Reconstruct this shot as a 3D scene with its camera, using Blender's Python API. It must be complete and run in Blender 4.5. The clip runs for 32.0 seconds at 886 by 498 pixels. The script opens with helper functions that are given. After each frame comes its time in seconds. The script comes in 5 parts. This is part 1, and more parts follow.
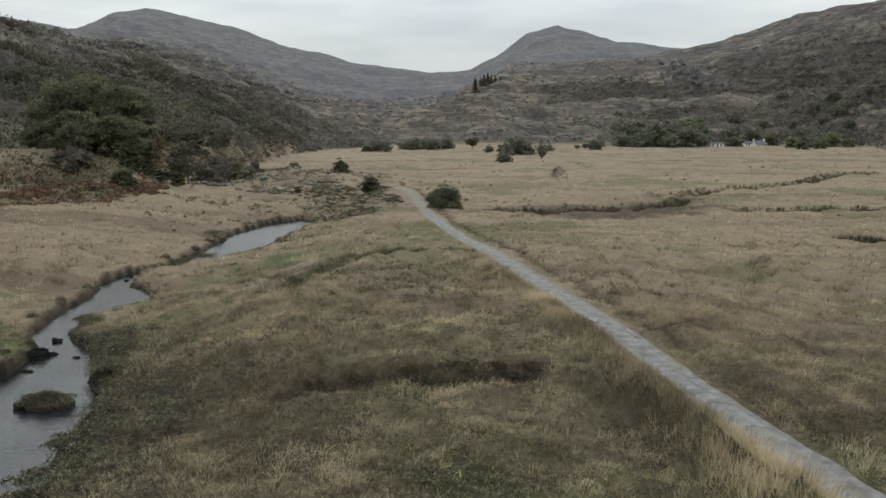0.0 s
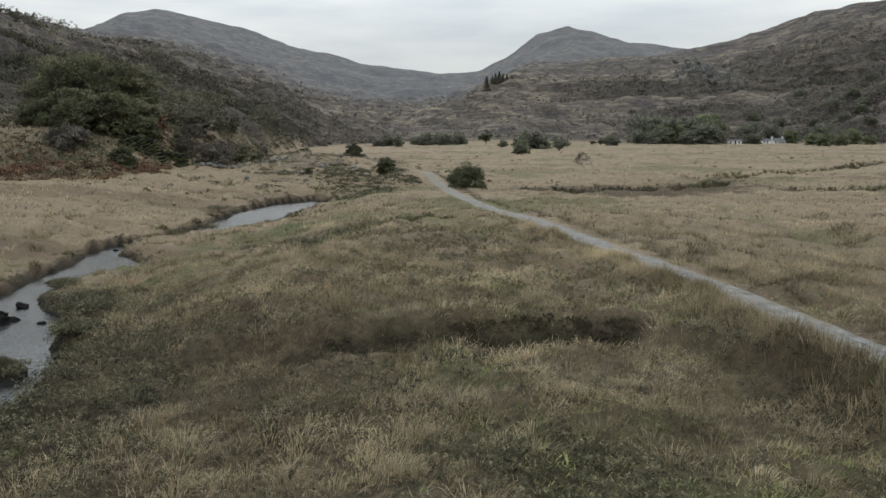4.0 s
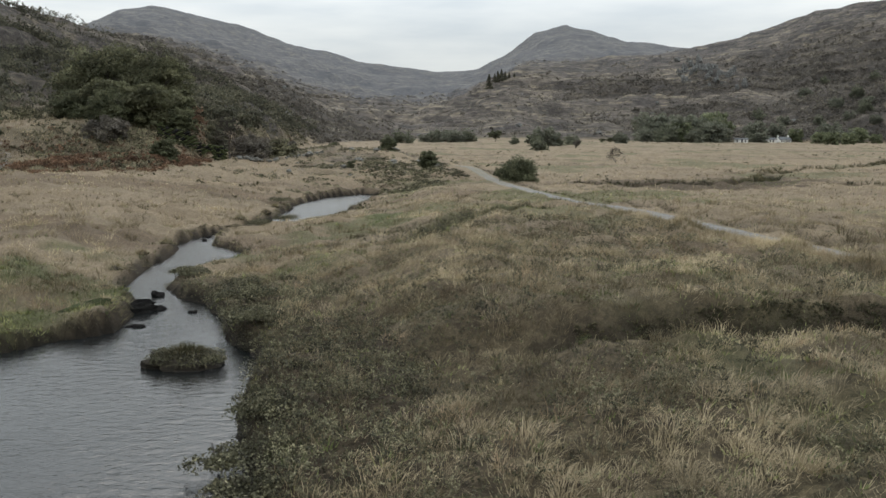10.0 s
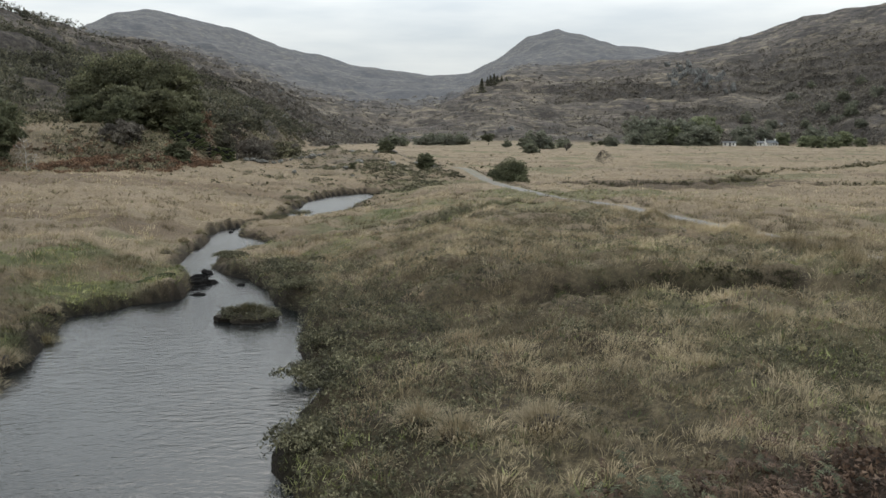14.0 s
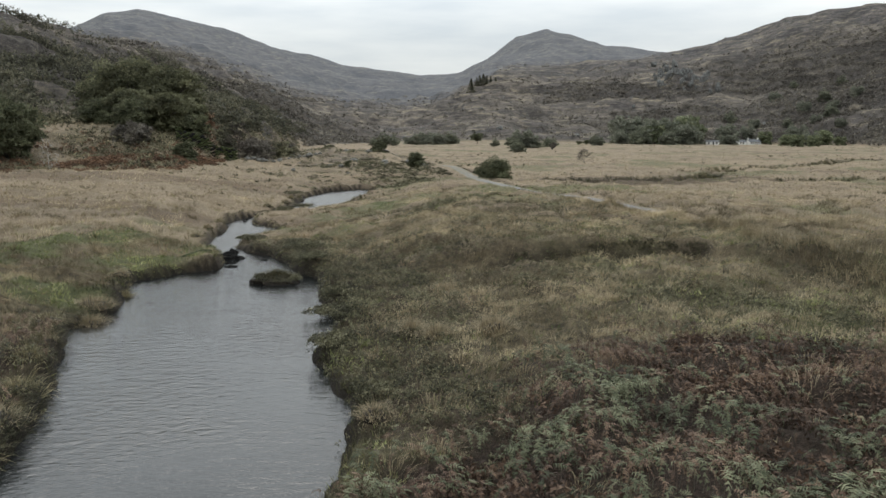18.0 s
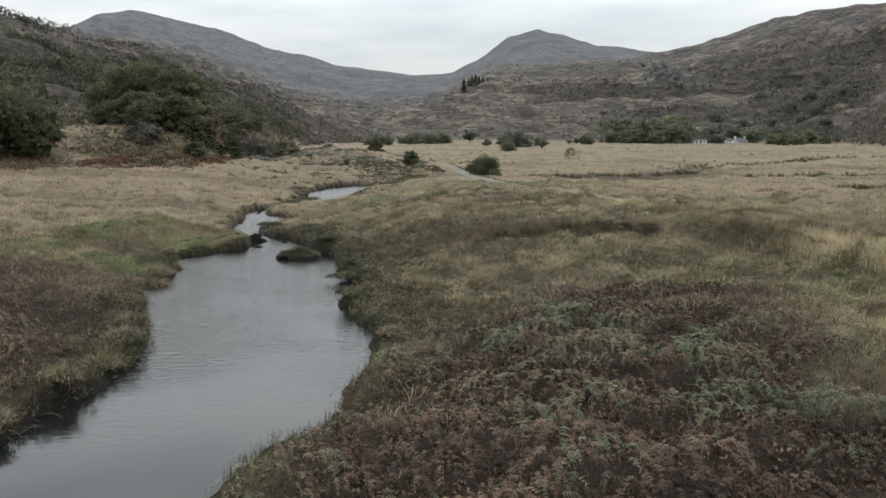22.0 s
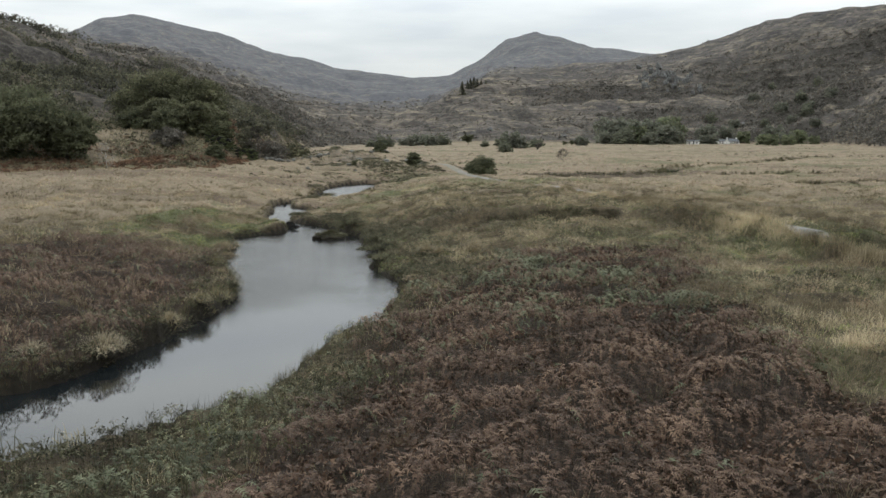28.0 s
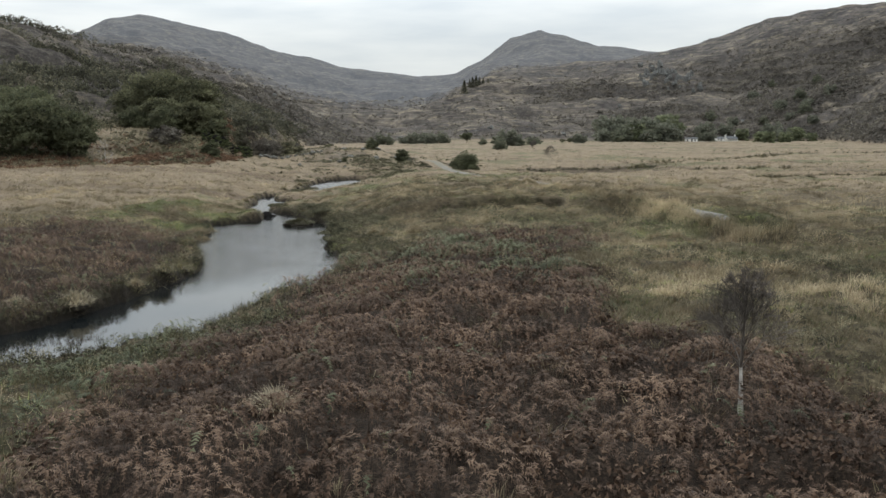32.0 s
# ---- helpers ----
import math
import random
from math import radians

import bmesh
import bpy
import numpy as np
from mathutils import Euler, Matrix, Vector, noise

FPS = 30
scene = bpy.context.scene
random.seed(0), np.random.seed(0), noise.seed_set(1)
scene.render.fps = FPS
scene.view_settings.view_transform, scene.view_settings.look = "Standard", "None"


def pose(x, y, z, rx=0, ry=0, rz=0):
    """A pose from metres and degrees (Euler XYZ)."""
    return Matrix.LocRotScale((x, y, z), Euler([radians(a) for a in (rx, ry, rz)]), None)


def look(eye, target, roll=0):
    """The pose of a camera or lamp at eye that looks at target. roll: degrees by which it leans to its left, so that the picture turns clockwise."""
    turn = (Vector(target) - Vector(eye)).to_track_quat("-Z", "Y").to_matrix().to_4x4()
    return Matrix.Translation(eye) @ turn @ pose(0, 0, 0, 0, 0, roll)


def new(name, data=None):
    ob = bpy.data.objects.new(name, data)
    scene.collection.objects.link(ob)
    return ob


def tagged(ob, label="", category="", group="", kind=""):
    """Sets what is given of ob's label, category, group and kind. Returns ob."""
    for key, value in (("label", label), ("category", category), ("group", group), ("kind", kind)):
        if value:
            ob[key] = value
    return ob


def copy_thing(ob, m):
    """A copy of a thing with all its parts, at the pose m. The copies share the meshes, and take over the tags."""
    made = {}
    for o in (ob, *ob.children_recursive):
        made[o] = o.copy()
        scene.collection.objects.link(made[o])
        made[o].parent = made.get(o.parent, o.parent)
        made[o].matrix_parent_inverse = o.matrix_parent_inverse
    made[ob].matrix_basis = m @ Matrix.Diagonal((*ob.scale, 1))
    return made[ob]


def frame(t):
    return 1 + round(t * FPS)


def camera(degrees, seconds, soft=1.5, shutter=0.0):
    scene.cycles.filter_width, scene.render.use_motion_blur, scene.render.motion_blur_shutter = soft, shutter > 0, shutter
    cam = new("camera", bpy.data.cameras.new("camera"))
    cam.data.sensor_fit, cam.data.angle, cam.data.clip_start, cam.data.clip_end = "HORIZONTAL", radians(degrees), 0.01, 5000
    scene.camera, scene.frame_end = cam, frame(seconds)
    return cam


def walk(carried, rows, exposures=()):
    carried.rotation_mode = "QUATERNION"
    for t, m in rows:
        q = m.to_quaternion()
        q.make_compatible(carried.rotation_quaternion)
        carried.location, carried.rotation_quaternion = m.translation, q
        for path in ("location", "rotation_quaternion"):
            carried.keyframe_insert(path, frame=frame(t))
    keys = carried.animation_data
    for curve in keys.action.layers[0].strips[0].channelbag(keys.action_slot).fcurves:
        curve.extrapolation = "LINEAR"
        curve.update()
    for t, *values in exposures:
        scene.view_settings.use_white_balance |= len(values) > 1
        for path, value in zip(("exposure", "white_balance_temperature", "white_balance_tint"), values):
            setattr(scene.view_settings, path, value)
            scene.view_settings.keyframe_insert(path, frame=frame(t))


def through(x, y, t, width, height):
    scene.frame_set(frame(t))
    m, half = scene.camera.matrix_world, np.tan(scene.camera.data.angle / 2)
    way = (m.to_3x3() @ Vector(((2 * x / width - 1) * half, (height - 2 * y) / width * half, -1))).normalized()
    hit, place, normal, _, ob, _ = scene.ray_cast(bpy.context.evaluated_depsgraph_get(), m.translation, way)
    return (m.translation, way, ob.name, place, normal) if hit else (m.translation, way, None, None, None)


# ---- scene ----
cam = camera(54.7, 32.0)
METRES, EYE, TILT, LEAN, TURN = 80.0, 13.45, 0.0, -2.7, 0.0
ROWS = [
    (0.0, 0.0, 0.0, 0.0, -0.38, -7.64, 2.83),
    (0.5, -0.0039, 0.0166, -0.0076, -0.38, -7.63, 2.82),
    (1.0, -0.0078, 0.0331, -0.0153, -0.38, -7.68, 2.81),
    (1.5, -0.0116, 0.0492, -0.0228, -0.38, -7.65, 2.81),
    (2.0, -0.0153, 0.0651, -0.0303, -0.39, -7.62, 2.8),
    (2.5, -0.0194, 0.0802, -0.0377, -0.4, -7.51, 2.81),
    (3.0, -0.0235, 0.096, -0.045, 0.11, -7.52, 2.81),
    (3.5, -0.027, 0.111, -0.0517, 0.18, -7.41, 2.78),
    (5.5, -0.033, 0.1606, -0.0663, 0.18, -7.3, 2.78),
    (6.0, -0.0344, 0.162, -0.0669, 0.15, -7.32, 2.55),
    (6.5, -0.0438, 0.1618, -0.0671, 0.07, -7.4, 2.53),
    (7.0, -0.0576, 0.1602, -0.0664, 0.0, -7.4, 2.45),
    (7.5, -0.0731, 0.1586, -0.0661, -0.07, -7.31, 2.42),
    (8.0, -0.0898, 0.1568, -0.0654, -0.15, -7.34, 2.45),
    (8.5, -0.1068, 0.1559, -0.0648, -0.2, -7.35, 2.39),
    (9.0, -0.1241, 0.1549, -0.0644, -0.29, -7.34, 2.39),
    (9.5, -0.1376, 0.1543, -0.0642, -0.31, -7.36, 2.55),
    (10.0, -0.1442, 0.1546, -0.0641, -0.34, -7.44, 2.58),
    (10.5, -0.1477, 0.1531, -0.0637, -0.38, -7.28, 2.57),
    (11.0, -0.1503, 0.1442, -0.063, -0.44, -7.34, 2.52),
    (11.5, -0.1521, 0.1311, -0.0622, -0.5, -7.25, 2.57),
    (12.0, -0.153, 0.1157, -0.0624, -0.56, -7.35, 2.55),
    (12.5, -0.1533, 0.0987, -0.0627, -0.64, -7.27, 2.53),
    (13.0, -0.1536, 0.0803, -0.0633, -0.71, -7.26, 2.51),
    (13.5, -0.1541, 0.0614, -0.0635, -0.78, -7.34, 2.53),
    (14.0, -0.1546, 0.0425, -0.0637, -0.84, -7.26, 2.52),
    (14.5, -0.155, 0.0239, -0.064, -0.9, -7.25, 2.53),
    (16.5, -0.1543, -0.0492, -0.0626, -1.22, -7.25, 2.6),
    (17.0, -0.1539, -0.0667, -0.0624, -1.3, -7.34, 2.62),
    (17.5, -0.1536, -0.0843, -0.0621, -1.4, -7.25, 2.61),
    (18.0, -0.1533, -0.1014, -0.0623, -1.48, -7.34, 2.6),
    (18.5, -0.1529, -0.1179, -0.0624, -1.54, -7.25, 2.63),
    (19.0, -0.1526, -0.1348, -0.0625, -1.6, -7.26, 2.65),
    (19.5, -0.1527, -0.1516, -0.0624, -1.69, -7.28, 2.67),
    (20.0, -0.1534, -0.1683, -0.0624, -1.75, -7.29, 2.68),
    (20.5, -0.1545, -0.1856, -0.0623, -1.81, -7.37, 2.68),
    (21.0, -0.1557, -0.202, -0.0624, -1.86, -7.3, 2.69),
    (21.5, -0.157, -0.2185, -0.0626, -1.9, -7.39, 2.72),
    (22.0, -0.1581, -0.2348, -0.0628, -1.95, -7.39, 2.73),
    (22.5, -0.159, -0.2508, -0.0627, -1.97, -7.31, 2.75),
    (23.0, -0.1598, -0.2671, -0.0626, -1.99, -7.33, 2.77),
    (23.5, -0.1612, -0.2838, -0.0621, -2.03, -7.41, 2.8),
    (24.0, -0.1625, -0.2997, -0.0618, -2.06, -7.42, 2.83),
    (24.5, -0.1637, -0.3156, -0.0617, -2.07, -7.33, 2.85),
    (25.0, -0.165, -0.3315, -0.0613, -2.07, -7.32, 2.87),
    (25.5, -0.1662, -0.3474, -0.0613, -2.08, -7.31, 2.9),
    (27.5, -0.1688, -0.4094, -0.0605, -2.06, -7.28, 2.96),
    (28.0, -0.1695, -0.4246, -0.0607, -2.04, -7.29, 2.95),
    (28.5, -0.1702, -0.4401, -0.061, -2.03, -7.37, 2.94),
    (29.0, -0.1711, -0.456, -0.0614, -2.03, -7.36, 2.94),
    (29.5, -0.1713, -0.468, -0.0614, -1.86, -7.3, 3.05),
    (30.0, -0.1669, -0.4787, -0.0621, -1.79, -7.29, 3.07),
    (30.5, -0.1576, -0.4896, -0.0629, -1.71, -7.37, 3.09),
    (31.0, -0.1446, -0.5012, -0.0642, -1.64, -7.38, 3.12),
    (31.5, -0.129, -0.5132, -0.0658, -1.59, -7.29, 3.11),
    (32.0, -0.1118, -0.5251, -0.0674, -1.54, -7.36, 3.11),
]
walk(cam, [(t, pose(0, 0, EYE, TILT, LEAN, TURN) @ pose(METRES * x, METRES * y, METRES * z, 90 + pitch, roll, yaw)) for t, x, y, z, yaw, pitch, roll in ROWS], exposures=[(0.0, -0.16), (4.0, -0.12), (10.0, -0.02), (20.0, 0.04), (32.0, 0.06)])


# ---- world and sun: a high, even overcast ----
world = bpy.data.worlds.new("overcast_sky")
scene.world = world
world.use_nodes = True
wn, wl = world.node_tree.nodes, world.node_tree.links
wn.clear()
w_out = wn.new("ShaderNodeOutputWorld")
w_bg = wn.new("ShaderNodeBackground")
w_sky = wn.new("ShaderNodeTexSky")
w_sky.sky_type, w_sky.sun_disc = "NISHITA", False
w_sky.sun_elevation, w_sky.sun_rotation = radians(38), radians(12)
w_bg.inputs["Strength"].default_value = 1.0
w_dim = wn.new("ShaderNodeMix")
w_dim.data_type, w_dim.blend_type = "RGBA", "MULTIPLY"
w_dim.inputs["Factor"].default_value = 1.0
w_dim.inputs[7].default_value = (0.09, 0.09, 0.09, 1)
w_co = wn.new("ShaderNodeTexCoord")
w_map = wn.new("ShaderNodeMapping")
w_map.inputs["Scale"].default_value = (2.0, 2.0, 11.0)
w_map.inputs["Location"].default_value = (0.35, 0.1, 0.4)
w_noise = wn.new("ShaderNodeTexNoise")
w_noise.inputs["Scale"].default_value = 1.7
w_noise.inputs["Detail"].default_value = 5.0
w_ramp = wn.new("ShaderNodeValToRGB")
w_ramp.color_ramp.elements[0].position, w_ramp.color_ramp.elements[0].color = 0.32, (0.60, 0.66, 0.70, 1)
w_ramp.color_ramp.elements[1].position, w_ramp.color_ramp.elements[1].color = 0.62, (0.86, 0.89, 0.88, 1)
w_mix = wn.new("ShaderNodeMix")
w_mix.data_type = "RGBA"
w_mix.inputs["Factor"].default_value = 0.9
wl.new(w_co.outputs["Generated"], w_map.inputs["Vector"])
wl.new(w_map.outputs["Vector"], w_noise.inputs["Vector"])
wl.new(w_noise.outputs["Fac"], w_ramp.inputs["Fac"])
wl.new(w_sky.outputs["Color"], w_dim.inputs[6])
wl.new(w_dim.outputs[2], w_mix.inputs[6])
wl.new(w_ramp.outputs["Color"], w_mix.inputs[7])
w_sep = wn.new("ShaderNodeSeparateXYZ")
w_up = wn.new("ShaderNodeMapRange")  # an overcast sky is brighter overhead than in the haze at the skyline
w_up.interpolation_type = "SMOOTHSTEP"
for w_key, w_value in (("From Min", 0.08), ("From Max", 0.3), ("To Min", 0.88), ("To Max", 1.55)):
    w_up.inputs[w_key].default_value = w_value
w_top = wn.new("ShaderNodeMath")
w_top.operation = "MULTIPLY_ADD"
w_top.inputs[1].default_value = 1.0
w_clip = wn.new("ShaderNodeMath")
w_clip.operation = "MAXIMUM"
w_clip.inputs[1].default_value = 0.0
wl.new(w_co.outputs["Generated"], w_sep.inputs[0])
wl.new(w_sep.outputs["Z"], w_clip.inputs[0])
wl.new(w_clip.outputs[0], w_up.inputs["Value"])
wl.new(w_clip.outputs[0], w_top.inputs[0])
wl.new(w_up.outputs[0], w_top.inputs[2])
wl.new(w_top.outputs[0], w_bg.inputs["Strength"])
wl.new(w_mix.outputs[2], w_bg.inputs["Color"])
wl.new(w_bg.outputs["Background"], w_out.inputs["Surface"])

sun_data = bpy.data.lights.new("sun", "SUN")
sun_data.energy, sun_data.angle, sun_data.color = 0.7, radians(25), (1.0, 0.96, 0.9)
sun = new("sun", sun_data)
sun.matrix_world = look((-40, 160, 150), (0, 0, 0))


# ---- plan: heights and distances as functions of the ground plan (numpy) ----
def smooth(a, b, v):
    t = np.clip((v - a) / (b - a), 0, 1)
    return t * t * (3 - 2 * t)


def hash2(i, j, seed):
    n = (i.astype(np.int64) * 374761393 + j.astype(np.int64) * 668265263 + seed * 974634777) & 0xFFFFFFFF
    n = ((n ^ (n >> 13)) * 1274126177) & 0xFFFFFFFF
    n = n ^ (n >> 16)
    return (n & 0xFFFFFF) / float(0xFFFFFF)


def vnoise(x, y, seed=0):
    """Value noise, -1 to 1."""
    i, j = np.floor(x), np.floor(y)
    u, v = x - i, y - j
    u, v = u * u * (3 - 2 * u), v * v * (3 - 2 * v)
    a, b = hash2(i, j, seed), hash2(i + 1, j, seed)
    c, d = hash2(i, j + 1, seed), hash2(i + 1, j + 1, seed)
    return 2 * ((a * (1 - u) + b * u) * (1 - v) + (c * (1 - u) + d * u) * v) - 1


def fbm(x, y, size, octaves=4, seed=0):
    total, amp = 0.0, 1.0
    for k in range(octaves):
        total = total + amp * vnoise(x / size + 17.3 * k, y / size - 9.1 * k, seed + k)
        size, amp = size * 0.5, amp * 0.5
    return total


WATER = -0.9
BANK_LEFT = [(-60, -23.5), (-40, -12), (-31.3, -6.3), (-27.9, -4.2), (-27, -3.1), (-25.8, -0.6), (-24.7, 4.2), (-23.6, 10.4), (-23.3, 14.5), (-24.3, 19), (-26.6, 26.2),
             (-28.5, 31.6), (-28.0, 36.6), (-30, 45), (-27.8, 48), (-26, 50.6), (-26.5, 54.5), (-28.7, 59), (-30.2, 66), (-30.9, 77), (-32.2, 81.5), (-31.7, 88),
             (-29.2, 93.5), (-28.8, 105), (-29.5, 124), (-27, 138), (-22.5, 144.5)]
BANK_RIGHT = [(-20.2, 143), (-19.8, 138.5), (-21.7, 124), (-22.3, 108), (-25.5, 100), (-27.6, 95.5), (-30.2, 87), (-29.5, 80.5), (-27.5, 78.5), (-25.6, 76), (-24.9, 72),
              (-25.8, 68.8), (-27.6, 66.8), (-27, 61), (-25, 57.5), (-23.4, 56.5), (-22, 54), (-21.4, 50.5), (-20, 47.5), (-18.6, 45.2), (-18, 41.5), (-17.5, 38.5), (-16.8, 35),
              (-16, 32.6), (-16.2, 29.5), (-16.5, 26), (-15.7, 23), (-14.1, 18), (-14.3, 14.5), (-15.5, 7.2), (-16.6, 3.5), (-17.8, 0), (-18, -3.5), (-18.8, -6),
              (-19.8, -8.3), (-21.6, -10), (-24, -12), (-34, -18.5), (-60, -35)]
TRACK = [(15.6, 15), (14.4, 22), (13.2, 30), (12.6, 34), (12.05, 38.5), (11.5, 43), (11.2, 46.6), (10.85, 50.4), (10.3, 54.5), (9.65, 58.6), (8.95, 63), (8.3, 67), (7.5, 72), (6.85, 76.5), (5.4, 86),
         (4.6, 91), (2.5, 105), (-0.3, 124), (-2.3, 144), (-5.3, 166), (-9, 182), (-16, 200), (-30, 220)]
DITCHES = [  # line, half width, depth
    ([(-7.9, 40.7), (-6.4, 41.1), (-3.6, 41.7), (2.1, 42.2), (4.8, 43), (6.8, 43.4), (8.2, 43.6)], 0.6, 0.45),
    ([(-12.3, 66), (-10.7, 74.8), (-8.5, 82.8), (-4.4, 87.5), (3.3, 88.3)], 1.1, 0.75),
    ([(49, 141), (55, 139), (63, 140), (74, 141), (100, 143), (150, 150)], 1.3, 0.9),
    ([(42, 168), (52, 172), (60, 184), (70, 190), (88, 205), (112, 240), (170, 262)], 1.8, 1.1),
    ([(6, 142), (16, 139), (30, 141), (42, 150), (48, 165)], 1.6, 0.9),
    ([(46, 103), (52, 99), (58, 97.5)], 0.8, 0.6),
    ([(62, 112), (70, 107), (84, 104)], 0.8, 0.6),
]


def line_distance(x, y, pts):
    best = np.full(np.shape(x), 1e9)
    for (ax, ay), (bx, by) in zip(pts[:-1], pts[1:]):
        dx, dy = bx - ax, by - ay
        t = np.clip(((x - ax) * dx + (y - ay) * dy) / (dx * dx + dy * dy), 0, 1)
        best = np.minimum(best, (x - ax - t * dx) ** 2 + (y - ay - t * dy) ** 2)
    return np.sqrt(best)


def river_distance(x, y):
    """Metres to the water's edge: negative in the water."""
    x, y = np.asarray(x, float), np.asarray(y, float)
    out = np.full(x.shape, 60.0)
    near = (x > -75) & (x < 40) & (y > -60) & (y < 190)
    if not near.any():
        return out
    px, py = x[near], y[near]
    wob = 0.35
    px, py = px + wob * fbm(px, py, 2.6, 2, 5), py + wob * fbm(px, py, 2.6, 2, 9)
    ring = BANK_LEFT + BANK_RIGHT
    d = np.minimum(line_distance(px, py, BANK_LEFT), line_distance(px, py, BANK_RIGHT))
    inside = np.zeros(px.shape, bool)
    for (ax, ay), (bx, by) in zip(ring, ring[1:] + ring[:1]):
        cross = (ay > py) != (by > py)
        inside ^= cross & (px < (bx - ax) * (py - ay) / (by - ay + 1e-12) + ax)
    out[near] = np.where(inside, -d, d)
    return out


SKY_LEFT = [(-60, 8.5), (-45, 8.2), (-30, 7.3), (-25, 6.9), (-21.4, 6.38), (-19.2, 7.47), (-17.4, 7.74), (-14.6, 7.31), (-12.5, 6.93), (-10.8, 6.28), (-8.7, 5.72), (-6.9, 5.35), (-4.7, 4.83),
            (-2.9, 4.51), (-1.1, 4.3), (0.2, 4.12)]
SKY_RIGHT = [(1.5, 4.22), (2.7, 4.4), (4.5, 5.36), (6.2, 6.45), (8.2, 6.96), (10, 6.53), (11.8, 6.0), (14, 5.74), (15.9, 5.45), (18, 5.5), (25, 5.5), (40, 6.5), (60, 8.5)]
SPURS = [(-60, 9), (-30, 7.7), (-24.7, 7.18), (-23.2, 6.94), (-21.4, 6.3), (-18.6, 5.39), (-15.4, 4.45), (-12, 3.27), (-8.4, 2.25), (-4.8, 1.5), (-1, 1.8), (1.5, 2.6), (3, 3.45), (5.2, 4.38),
         (8.2, 4.53), (11.8, 5.01), (15.9, 5.46), (18.1, 5.96), (20.5, 6.55), (22.4, 7.13), (24.6, 7.6), (28.8, 7.62), (60, 9)]
FOOT = [(-60, 150), (-25, 166), (-19, 170), (-15, 172), (-13.5, 176), (-12, 190), (-10.5, 232), (-9, 310), (-7.5, 410), (-6, 490), (-3, 565), (0, 595), (15, 650), (20, 690), (25, 655), (29, 560), (60, 350)]
CREST = [(-60, 480), (-25, 480), (-18, 600), (-12, 720), (-4, 860), (2, 900), (9, 980), (20, 1000), (60, 800)]


def table(pts, v):
    return np.interp(v, [p[0] for p in pts], [p[1] for p in pts])


def west_rise(x, y):
    """The moor beyond the river tilts up towards the hill foot."""
    r, phi = np.hypot(x + 12, y + 34), np.degrees(np.arctan2(x + 12, y + 34))
    return 2.2 * smooth(75, 172, r) * smooth(-7.5, -11.5, phi)


def platform(x, y):
    """The drier ground beyond the peat cut stands about a metre above the bog."""
    edge = np.interp(x, [-30, -9, -6, 2, 5, 7, 9, 10.5, 12, 40], [41, 41.2, 41.4, 42.0, 42.6, 40.5, 37, 32, 24, 10])
    return 0.95 * smooth(-0.3, 1.1, y - edge) * smooth(-16, -9.5, x) * (1 - 0.65 * smooth(82, 108, y)) * smooth(150, 110, y) * (1 - 0.85 * smooth(14, 27, x))


def plain(x, y):
    t = np.clip(y - 120, 0, 700)
    return 0.75 + 0.0125 * t * smooth(-10, 60, t) - 0.011 * np.clip(x - 40, 0, 170) * smooth(150, 400, y) + west_rise(x, y) + platform(x, y)


def upland(x, y):
    """0 on the valley floor, 1 on the hills."""
    r = np.hypot(x + 12, y + 34)
    phi = np.degrees(np.arctan2(x + 12, y + 34))
    foot = table(FOOT, phi) * (1 + 0.03 * fbm(x, y, 40, 2, 31))
    return smooth(0, 12, r - foot), r, phi, foot


